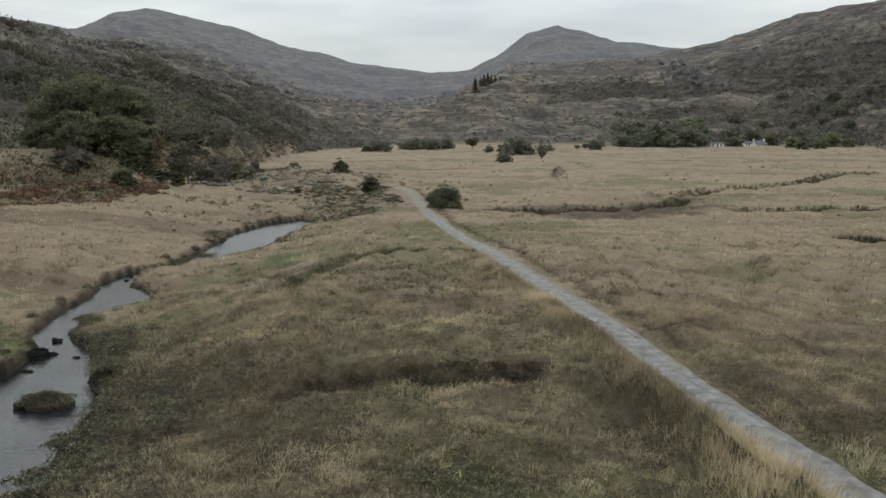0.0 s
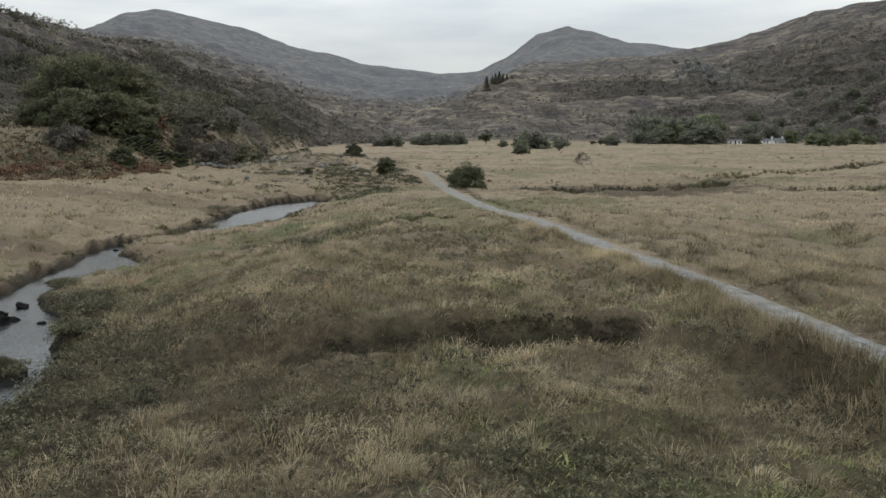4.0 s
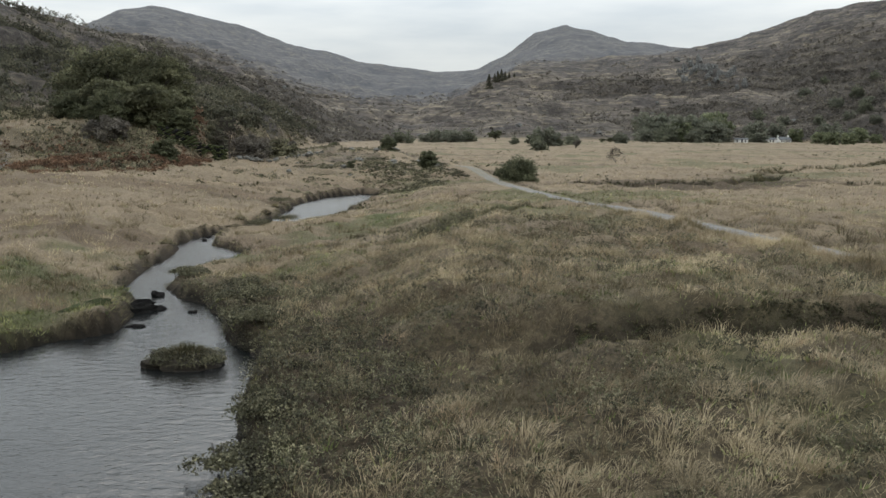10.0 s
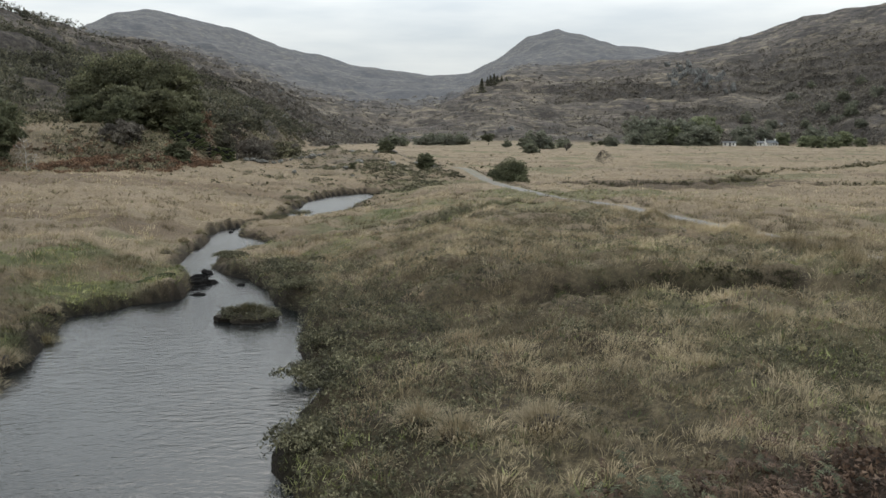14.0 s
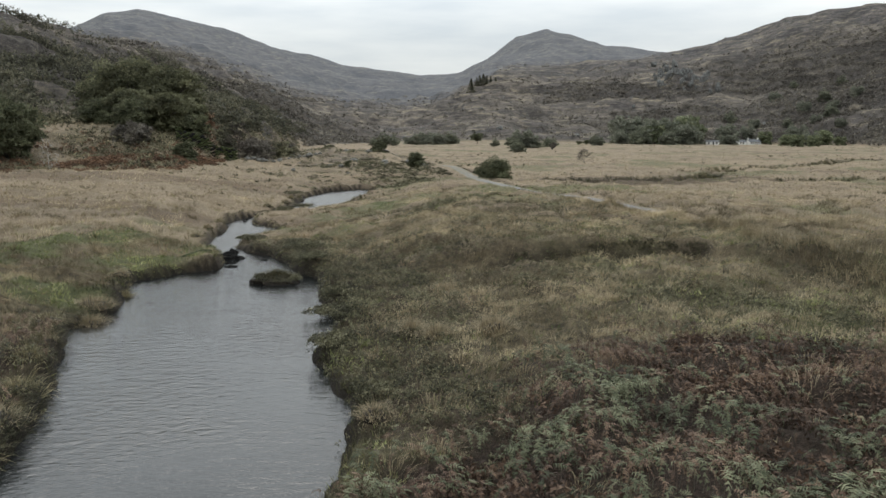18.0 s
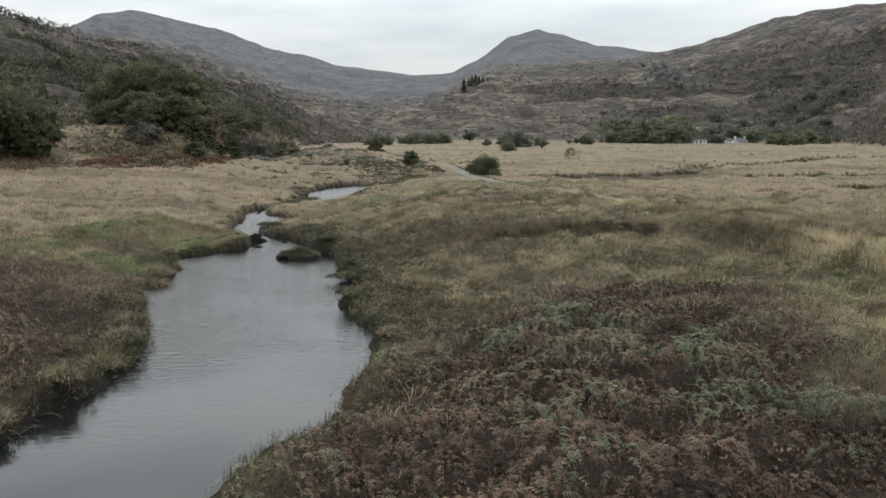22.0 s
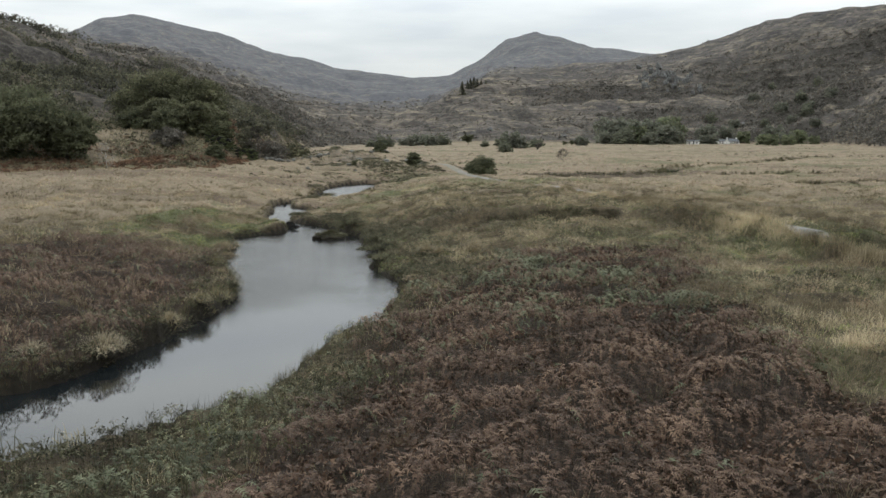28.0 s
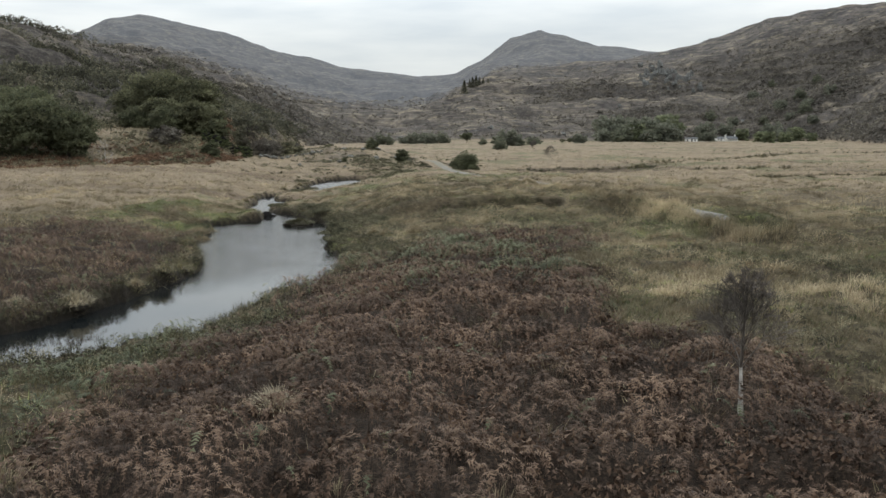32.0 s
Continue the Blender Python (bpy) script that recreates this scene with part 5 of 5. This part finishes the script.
tree("rowan_bush", "rust coloured rowan bush above the old wall", "bush", -58.5, 176.5, 5, 7, MAT_RUST, 42, 90, 55, 0.22, -0.4)
for k, (ox, oy, oh, ow) in enumerate([(-57, 190, 4.5, 9), (-53.5, 203, 5, 10), (-60, 214, 6, 11), (-49.5, 197, 3.6, 8), (-64, 201, 6, 10), (-56, 226, 5, 11), (-54.5, 180, 4, 7), (-46, 212, 4, 9), (-62, 238, 6, 12)]):
    tree("thicket_bush", "low dark birch and bramble thicket on the slope", "bush", ox, oy, oh, ow, (MAT_WOOD, MAT_SCRUB)[k % 2], 60 + k, 60, 48, 0.34, -0.6, 0.03, "thickets on the slope")
bare_tree("pale_dead_tree", "pale dead tree against the dark oaks", "tree", -69.7, 127.5, 6, 4.5, 40, MAT_BIRCH, MAT_BIRCH, 0.014, 2, 3, clear=0.15, fine=0.02)

# far trees across the plain: a few grown once, then copied
far_round = tree("ash_tree", "rounded pale green tree at the edge of the plain", "tree", 220.7, 518.5, 9.5, 11.5, MAT_LEAF_PALE, 50, 80, 36, 0.55, -0.45, group="trees along the plain's edge")
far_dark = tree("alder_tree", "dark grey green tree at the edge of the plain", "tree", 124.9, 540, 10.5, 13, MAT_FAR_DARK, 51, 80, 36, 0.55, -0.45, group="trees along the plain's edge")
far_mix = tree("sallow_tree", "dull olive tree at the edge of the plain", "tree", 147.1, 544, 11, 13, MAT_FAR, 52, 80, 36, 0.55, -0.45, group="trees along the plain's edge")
far_thorn = tree("thorn_tree", "flat topped hawthorn tree on the far moor", "tree", 19, 468, 7, 10, MAT_LEAF_DARK, 53, 60, 44, 0.42, 0.2, group="thorn trees on the far moor")
rr = random.Random(5)
EDGE_TREES = [(119.8, 556, 0.9, far_mix), (128, 575, 2.0, far_mix), (131, 548, 1.1, far_dark), (137, 565, 2.1, far_mix), (143, 560, 1.7, far_round), (151, 549, 1.4, far_dark), (156, 572, 2.3, far_mix),
              (163, 556, 1.6, far_mix), (170, 572, 1.9, far_dark), (172, 590, 2.4, far_round), (180, 590, 1.2, far_mix), (198, 586, 0.9, far_mix), (203, 583, 1.0, far_mix), (209, 612, 1.3, far_mix),
              (229, 625, 1.2, far_mix), (238, 612, 1.1, far_round), (231, 560, 0.9, far_round), (238, 536, 0.95, far_round), (247, 560, 1.0, far_mix), (262, 575, 1.3, far_round), (268, 560, 0.9, far_round),
              (282, 590, 0.8, far_mix), (274, 612, 0.9, far_mix), (290, 622, 1.0, far_dark), (300, 640, 0.9, far_mix), (262, 632, 0.8, far_dark), (284, 655, 1.0, far_mix), (306, 668, 1.0, far_dark), (318, 640, 1.1, far_mix), (330, 690, 1.0, far_dark), (246, 655, 0.8, far_mix), (232, 668, 0.9, far_dark), (276, 690, 0.9, far_mix), (300, 712, 0.8, far_dark), (255, 600, 1.3, far_mix), (106, 562, 0.55, far_mix), (98, 540, 0.5, far_dark)]
MOOR_TREES = [(-36, 440, 0.55, far_dark), (-31, 437, 0.7, far_dark), (-26, 441, 0.6, far_dark), (-19, 478, 0.5, far_mix), (-13, 470, 0.75, far_mix), (-7, 480, 0.9, far_mix), (-2, 468, 0.7, far_mix),
              (5, 480, 0.75, far_dark), (25.5, 427, 0.5, far_dark), (24.5, 316, 0.62, far_dark), (31, 392, 0.8, far_dark), (37, 398, 0.9, far_mix), (43, 402, 0.75, far_dark),
              (50, 412, 0.55, far_dark), (78, 480, 0.5, far_thorn), (84, 489, 0.55, far_thorn), (88, 480, 0.75, far_mix), (58, 445, 0.45, far_dark)]
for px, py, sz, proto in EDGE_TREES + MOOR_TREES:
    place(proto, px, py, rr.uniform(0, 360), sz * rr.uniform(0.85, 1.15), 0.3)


def spruce(x, y, h, seed):
    """A conifer: trunk and drooping whorls of needled boughs."""
    rs = np.random.default_rng(seed)
    root = new("spruce_tree")
    root.location = (x, y, ground_z(x, y) - 0.2)
    tagged(root, "tall dark spruce on the shoulder of the hill", "tree", "spruces on the hill shoulder")
    v, f = tubes([[0, 0, 0, 0, 0, h, 0.03 * h, 0.004 * h]], 6)
    hang("trunk", np_mesh("trunk", v, f, MAT_BARK), root)
    pos, tone = [], []
    for k in range(22):
        z = h * (0.08 + 0.9 * k / 22)
        reach = 0.36 * h * (1 - k / 22.5) * rs.uniform(0.75, 1.15)
        for j in range(9):
            a = rs.uniform(0, 2 * np.pi)
            for u in (0.25, 0.5, 0.75, 1.0):
                pos.append((np.cos(a) * reach * u, np.sin(a) * reach * u, z - 0.35 * reach * u))
                tone.append(rs.uniform(0, 1))
    v, f = leaves(np.array(pos), np.full(len(pos), 0.055 * h))
    me = np_mesh("crown", v, f, MAT_WOOD)
    add_values(me, "tone", np.repeat(tone, 3))
    hang("crown", me, root)
    return root


spruce_a = spruce(35, 800, 14, 60)
for sx, sy, sz in [(41, 813, 0.6), (44, 816, 0.75), (47.5, 818, 0.8), (51, 821, 0.65), (55, 823, 0.55), (60, 826, 0.4)]:
    place(spruce_a, sx, sy, sx * 37 % 360, sz)


# ---- stones ----
def boulder_mesh(name, size, seed, material, rough=0.28, sub=3):
    bm = bmesh.new()
    bmesh.ops.create_icosphere(bm, subdivisions=sub, radius=1.0)
    for v in bm.verts:
        n = noise.noise(v.co * 1.1 + Vector((seed * 7.1, 0, 0))) + 0.5 * noise.noise(v.co * 2.7 + Vector((0, seed * 3.3, 0))) + 0.25 * noise.noise(v.co * 6 + Vector((0, 0, seed)))
        v.co *= 1 + rough * n
        v.co = Vector((v.co.x * size[0], v.co.y * size[1], v.co.z * size[2]))
    me = bpy.data.meshes.new(name)
    bm.to_mesh(me)
    bm.free()
    me.materials.append(material)
    return me


def boulder(name, label, x, y, z, size, seed, material, group="", turn=0):
    ob = new(name, boulder_mesh(name, size, seed, material, 0.5))
    ob.matrix_world = pose(x, y, z, 0, 0, turn)
    return tagged(ob, label, "rock", group)


boulder("river_rock", "long wet black rock lying in the river", -26.2, 54.5, WATER + 0.12, (1.3, 0.5, 0.5), 1, MAT_ROCK, "rocks in the river", 38)
boulder("river_rock", "flat wet black rock just breaking the water", -25.2, 51.1, WATER - 0.02, (0.45, 0.18, 0.16), 2, MAT_ROCK, "rocks in the river", 20)
boulder("river_rock", "small dark rock capped with grass in the river", -26.6, 58.7, WATER + 0.03, (0.35, 0.28, 0.3), 3, MAT_ROCK, "rocks in the river")
boulder("river_rock", "small wet stone in the river", -23.5, 54.4, WATER, (0.2, 0.16, 0.14), 4, MAT_ROCK, "rocks in the river")
boulder("bank_boulder", "mossy boulder forming the end of the grassy bank", -27.5, 51.9, WATER + 0.3, (1.7, 0.9, 0.8), 5, MAT_MOSS, turn=50)
for k, (bx, by) in enumerate([(-21.3, 141.5), (-20.6, 143), (-22, 142.8), (-30.9, 84), (-31.2, 86.5)]):
    boulder("riffle_stone", "grey stone in the shallow riffle", bx, by, WATER + 0.02, (0.24, 0.2, 0.14), 10 + k, MAT_ROCK, "stones in the riffle", 40 * k)

rc = random.Random(33)
for k in range(16):
    bx, by = -48 + 0.9 * k + rc.uniform(-0.5, 0.5), 171 + 0.9 * k + rc.uniform(-0.7, 0.7)
    w = rc.uniform(0.3, 0.75)
    boulder("wall_stone", "pale lichened stone of a tumbled wall", bx, by, ground_z(bx, by) + 0.3 * w, (w, 0.7 * w, 0.6 * w), 120 + k, MAT_STONE, "stones of the tumbled wall", rc.uniform(0, 180))
# the ruined sheepfold wall under the trees
fold = new("stone_wall")
fold.location = (-54.6, 165.0, ground_z(-54.6, 165.0))
tagged(fold, "dark ruined drystone wall at the wood's edge", "wall")
stones = [boulder_mesh("stone", (0.42, 0.3, 0.24), 200 + k, (MAT_MOSS, MAT_ROCK, MAT_MOSS)[k % 3], 0.35, 2) for k in range(6)]
for row in range(9):
    for k in range(17):
        along = -5.6 + 0.68 * (k + 0.5 * (row % 2)) + rc.uniform(-0.08, 0.08)
        if row > 8.4 - 1.7 * abs(math.sin(0.55 * along + 0.6)) - 0.35 * max(0.0, along - 3.0) or (row < 4 and 2.2 < along < 3.5):
            continue
        wx, wy = fold.location.x + 0.93 * along, fold.location.y + 0.36 * along + rc.uniform(-0.08, 0.08)
        stone = hang("stone", stones[rc.randrange(6)], fold)
        stone.location = (wx - fold.location.x, wy - fold.location.y, ground_z(wx, wy) - fold.location.z + 0.08 + 0.33 * row)
        stone.rotation_euler = (rc.uniform(-0.15, 0.15), rc.uniform(-0.15, 0.15), 0.37 + rc.choice((0, math.pi)) + rc.uniform(-0.2, 0.2))
for k in range(22):
    bx, by = -24 + rc.gauss(0, 9), 176 + rc.gauss(0, 15)
    w = rc.uniform(0.3, 0.95)
    boulder("hummock_stone", "grey stone half sunk in the grassy hummock", bx, by, ground_z(bx, by) + 0.15 * w, (w, 0.8 * w, 0.6 * w), 150 + k, MAT_STONE, "stones on the hummock", rc.uniform(0, 180))
crag = new("crag")
crag.location = (229.8, 811.8, ground_z(229.8, 811.8))
tagged(crag, "pale broken rock crag on the hillside", "crag")
rc = random.Random(9)
for k in range(110):
    sx, sy = rc.gauss(0, 9.5), rc.gauss(0, 20)
    s = rc.uniform(0.9, 2.8)
    stone = hang("rock", boulder_mesh("rock", (s, s * 0.8, s * rc.uniform(1.1, 2.5)), 40 + k, MAT_CRAG, 0.9, 2), crag)
    stone.location = (sx, sy, ground_z(229.8 + sx, 811.8 + sy) - crag.location.z + 0.35 * s)
rc = random.Random(19)
outcrop = None
for k in range(60):
    a, r = radians(rc.uniform(-24, 27)), rc.uniform(330, 900)
    bx, by = -12 + r * math.sin(a), -34 + r * math.cos(a)
    if float(upland(np.array([bx]), np.array([by]))[0][0]) < 0.9:
        continue
    s = rc.uniform(0.8, 2.2)
    if outcrop is None:
        outcrop = boulder("outcrop", "pale grey rock outcrop on the hillside", bx, by, ground_z(bx, by), (1.3, 1.0, 0.9), 90, MAT_CRAG, "outcrops on the hills")
    else:
        copy_thing(outcrop, Matrix.Translation((bx, by, ground_z(bx, by))) @ Matrix.Rotation(rc.uniform(0, 6.28), 4, "Z") @ Matrix.Diagonal((s, s, s, 1)))


# ---- islet and single tussocks ----
def clump_part(name, parts, material, parent, label=""):
    v, f, t = join(parts)
    me = np_mesh(name, v, f, material)
    add_values(me, "tone", t)
    return hang(name, me, parent, label)


def local_blades(rs, n, radius, length, width, splay, dome=0.0):
    a, q = rs.uniform(0, 2 * np.pi, n), radius * np.sqrt(rs.random(n))
    x, y = q * np.cos(a), q * np.sin(a)
    z = dome * (1 - (q / radius) ** 2)
    lean = np.clip(splay * (q / radius) + rs.normal(0.1, 0.2, n), 0, 1.5)
    out = a + rs.normal(0, 0.5, n)
    ln = length * rs.uniform(0.6, 1.15, n)
    base = np.stack([x, y, z], -1)
    side = np.stack([-np.sin(out), np.cos(out), np.zeros(n)], -1) * width / 2
    def way(b):
        return np.stack([np.cos(out) * np.sin(b), np.sin(out) * np.sin(b), np.cos(b)], -1)
    mid = base + way(lean) * (0.55 * ln)[:, None]
    tip = mid + way(lean + rs.uniform(0.4, 1.1, n)) * (0.45 * ln)[:, None]
    v = np.stack([base - side, base + side, mid - 0.75 * side, mid + 0.75 * side, tip], 1).reshape(-1, 3)
    o = 5 * np.arange(n)[:, None]
    return v, np.stack([o + [0, 1, 3], o + [0, 3, 2], o + [2, 3, 4]], 1).reshape(-1, 3), np.repeat(np.clip(rs.normal(0.55, 0.25, n), 0, 1), 5)


def tussock(label, x, y, radius, length, seed, material, count=420):
    rs = np.random.default_rng(seed)
    root = new("grass_tussock")
    root.location = (x, y, ground_z(x, y) - 0.03)
    tagged(root, label, "tussock", "grass tussocks")
    hang("mound", boulder_mesh("mound", (radius * 0.8, radius * 0.8, radius * 0.55), seed, MAT_PEAT, 0.2, 2), root)
    clump_part("grass_tuft", [local_blades(rs, count, radius, length, 0.016, 1.0, 0.3 * radius)], material, root)


tussock("large pale bleached tussock drooping over the river bank", -25.9, 0.4, 0.75, 0.75, 1, MAT_PALE, 700)
tussock("small pale tussock among dark bracken near the bank", -28.2, -0.9, 0.4, 0.6, 2, MAT_PALE)
tussock("thick tawny tussock on the corner of the bank", -28.6, 35.0, 0.9, 0.8, 3, MAT_STRAW, 700)
tussock("thick tawny tussock overhanging the water", -27.9, 32.6, 0.8, 0.8, 4, MAT_STRAW, 700)
tussock("pale straw tussock standing among bracken", -12.3, -21.4, 0.45, 0.6, 5, MAT_PALE)
tussock("upright yellow tussock above the river bank", -12.4, 25.8, 0.5, 0.85, 6, MAT_STRAW, 520)
tussock("upright yellow tussock in the bog myrtle", -11.4, 24.7, 0.5, 0.85, 7, MAT_STRAW, 520)
tussock("broad tawny tussock in the bog myrtle", -9.1, 24.6, 0.7, 0.8, 8, MAT_STRAW, 620)
tussock("low tawny tussock at the water's edge", -13.4, 16.6, 0.5, 0.5, 9, MAT_STRAW, 420)

for k, (bx, by) in enumerate([(-24.8, 6), (-24.3, 9.6), (-24.1, 12.8), (-24.4, 16.2), (-25.3, 19.6), (-26.3, 22.6), (-27.5, 26.2), (-28.5, 29.6), (-28.7, 39.8), (-30, 43), (-29.6, 58.6), (-31, 64.5), (-31.5, 70.4),
                              (-31.9, 77), (-30.4, 95), (-29.7, 104), (-30.2, 112)]):
    tussock("shaggy tawny tussock leaning over the river bank", bx, by, 0.42 + 0.09 * (k % 4), 0.55 + 0.06 * (k % 3), 20 + k, (MAT_STRAW, MAT_HERB, MAT_HERB)[k % 3], 380)

islet = new("islet")
islet.location = (-20.9, 44.3, WATER - 0.12)
tagged(islet, "small peaty islet tufted with heather and rushes", "islet")
hang("mound", boulder_mesh("mound", (1.45, 0.85, 0.62), 71, MAT_PEAT, 0.5, 3), islet)
ri = np.random.default_rng(77)
iv, jf, it = local_blades(ri, 1500, 1.15, 0.45, 0.018, 1.3, 0.4)
iv = iv * np.array([1.2, 0.72, 1]) + np.array([0, 0, 0.32])
clump_part("rush_tuft", [(iv, jf, it)], MAT_RUSH, islet)
ip = ri.uniform(-1, 1, (26, 2)) * [1.3, 0.75]
clump_part("heather", [leaf_cloud(ip[:, 0], ip[:, 1], np.full(26, 0.42), ri.uniform(0.25, 0.55, 26), 80, 0.06)], MAT_MYRTLE, islet)
twigs = [[-1.1, 0.1, 0.5, -1.1 - 0.12 * k, 0.2 - 0.1 * k, 0.75 + 0.05 * k, 0.012, 0.004] for k in range(5)]
tv, tf = tubes(twigs, 3)
hang("dead_twig", np_mesh("dead_twig", tv, tf, MAT_TWIG), islet)


def bank_shrub(label, x, y, r, seed, material=None):
    rs = np.random.default_rng(seed)
    root = new("bank_shrub")
    root.location = (x, y, max(ground_z(x, y), WATER + 0.1) - 0.05)
    tagged(root, label, "shrub", "shrubs on the river bank")
    segs = [[0, 0, 0, *(rs.normal(0, 0.4 * r, 2)), r * rs.uniform(0.5, 0.8), 0.02, 0.006] for k in range(14)]
    for seg in segs[:8]:
        v, f = tubes([seg], 4)
        hang("stem", np_mesh("stem", v, f, MAT_TWIG), root)
    p = rs.uniform(-0.7, 0.7, (22, 2)) * r
    clump_part("foliage", [leaf_cloud(p[:, 0], p[:, 1], np.full(22, 0.3 * r), rs.uniform(0.35, 0.6, 22) * r, 90, 0.055)], material or MAT_MYRTLE, root)


bank_shrub("dark rounded shrub overhanging the river", -20.4, 52.6, 1.5, 81)
bank_shrub("dark rounded shrub beside the narrow channel", -19.6, 50.0, 1.3, 82)
bank_shrub("olive shrub on the point of the bank", -26.4, 63.6, 1.0, 83)
bank_shrub("olive shrub on the low point between two pools", -25.5, 62.0, 0.9, 84)
bank_shrub("dark shrub leaning over the pool", -15.6, 25.5, 0.95, 85)
bank_shrub("dark shrub at the edge of the pool", -16.4, 36.5, 1.0, 86)
bank_shrub("grey shrub beside the upper channel", -27.8, 92.0, 1.3, 87)
bank_shrub("grey shrub on the upper bank", -26.2, 96.0, 1.3, 88)
bank_shrub("brown heather bush on the edge of the pool", -19.0, 48.2, 1.1, 90)
bank_shrub("brown heather bush on the edge of the pool", -17.0, 33.8, 0.9, 91)
bank_shrub("low dark heather bush above the water", -15.6, 30.6, 0.8, 92)
bank_shrub("low dark heather bush above the water", -13.6, 19.6, 0.8, 93)
bank_shrub("brown heather bush beside the channel", -21.6, 56.0, 1.3, 94)
bank_shrub("dark bush on the far bank of the upper pool", -30.3, 116, 1.4, 89)


# ---- puddles on the track ----
def puddle(label, x, y, rx, ry, turn):
    bm = bmesh.new()
    rim = [bm.verts.new((rx * math.cos(a) * (1 + 0.18 * math.sin(3 * a)), ry * math.sin(a) * (1 + 0.15 * math.cos(2 * a)), 0)) for a in np.linspace(0, 2 * math.pi, 20, endpoint=False)]
    bm.faces.new(rim)
    me = bpy.data.meshes.new("puddle")
    bm.to_mesh(me)
    bm.free()
    me.materials.append(MAT_WATER)
    ob = tagged(new("puddle", me), label, "puddle", "puddles on the track")
    ob.matrix_world = pose(x, y, ground_z(x, y) + 0.1, 0, 0, turn)


puddle("shallow puddle reflecting the sky in a rut", 9.85, 53.4, 0.8, 0.26, 100)
puddle("small muddy puddle in a pothole", 12.2, 39.3, 0.55, 0.22, 100)


# ---- cottages at the edge of the plain ----
def cottage(label, x, y, turn, length, depth, eaves, ridge, windows, chimneys=1):
    root = new("cottage")
    root.matrix_world = pose(x, y, ground_z(x, y) - 0.2, 0, 0, turn)
    tagged(root, label, "house", "cottages")
    bm = bmesh.new()
    prof = [(-depth / 2, 0), (depth / 2, 0), (depth / 2, eaves), (0, ridge), (-depth / 2, eaves)]
    ends = [[bm.verts.new((sx * length / 2, py, pz)) for py, pz in prof] for sx in (-1, 1)]
    bm.faces.new(ends[0])
    bm.faces.new(ends[1][::-1])
    for k in range(5):
        bm.faces.new((ends[0][k], ends[1][k], ends[1][(k + 1) % 5], ends[0][(k + 1) % 5]))
    bmesh.ops.recalc_face_normals(bm, faces=bm.faces)
    wall = part("wall", bm, MAT_WHITE, root)
    for s in (-1, 1):
        bm = bmesh.new()
        run, rise = depth / 2 + 0.35, (ridge - eaves) * (depth / 2 + 0.35) / (depth / 2)
        box(bm, (length + 0.4, math.hypot(run, rise), 0.16), (0, 0, 0))
        bmesh.ops.transform(bm, matrix=Matrix.Translation((0, s * run / 2, ridge + 0.1 - rise / 2)) @ Matrix.Rotation(-s * math.atan2(rise, run), 4, "X"), verts=bm.verts)
        part("roof_slope", bm, MAT_SLATE, root)
    for k in range(chimneys):
        bm = bmesh.new()
        box(bm, (0.9, 0.7, 1.3), ((1 - 2 * k) * (length / 2 - 0.6), 0, ridge + 0.5))
        box(bm, (1.05, 0.85, 0.12), ((1 - 2 * k) * (length / 2 - 0.6), 0, ridge + 1.2))
        part("chimney", bm, MAT_WHITE, root)
    for wx in windows:
        bm = bmesh.new()
        box(bm, (1.0, 0.08, 1.1), (wx, -depth / 2 - 0.02, eaves * 0.55))
        win = part("window", bm, MAT_DARK, root)
        bm = bmesh.new()
        box(bm, (1.2, 0.14, 0.08), (wx, -depth / 2 - 0.05, eaves * 0.55 - 0.6))
        part("sill", bm, MAT_STONE, win)
    bm = bmesh.new()
    box(bm, (0.95, 0.08, 2.0), (0.4, -depth / 2 - 0.02, 1.1))
    part("door", bm, MAT_DARK, root)
    return root


cottage("white cottage with a slate roof below the wooded hill", 224, 600, 28, 11, 5.0, 2.2, 4.0, (-3.9, -1.8, 2.2, 3.9), 2)
cottage("low white outbuilding beside the trees", 187, 576, -12, 8.5, 4.2, 2.2, 2.9, (-2.6, 2.6), 0)
cottage("small grey roofed byre joined beside the cottage", 214.5, 597, 20, 7, 4.2, 1.9, 3.1, (-2,), 0)
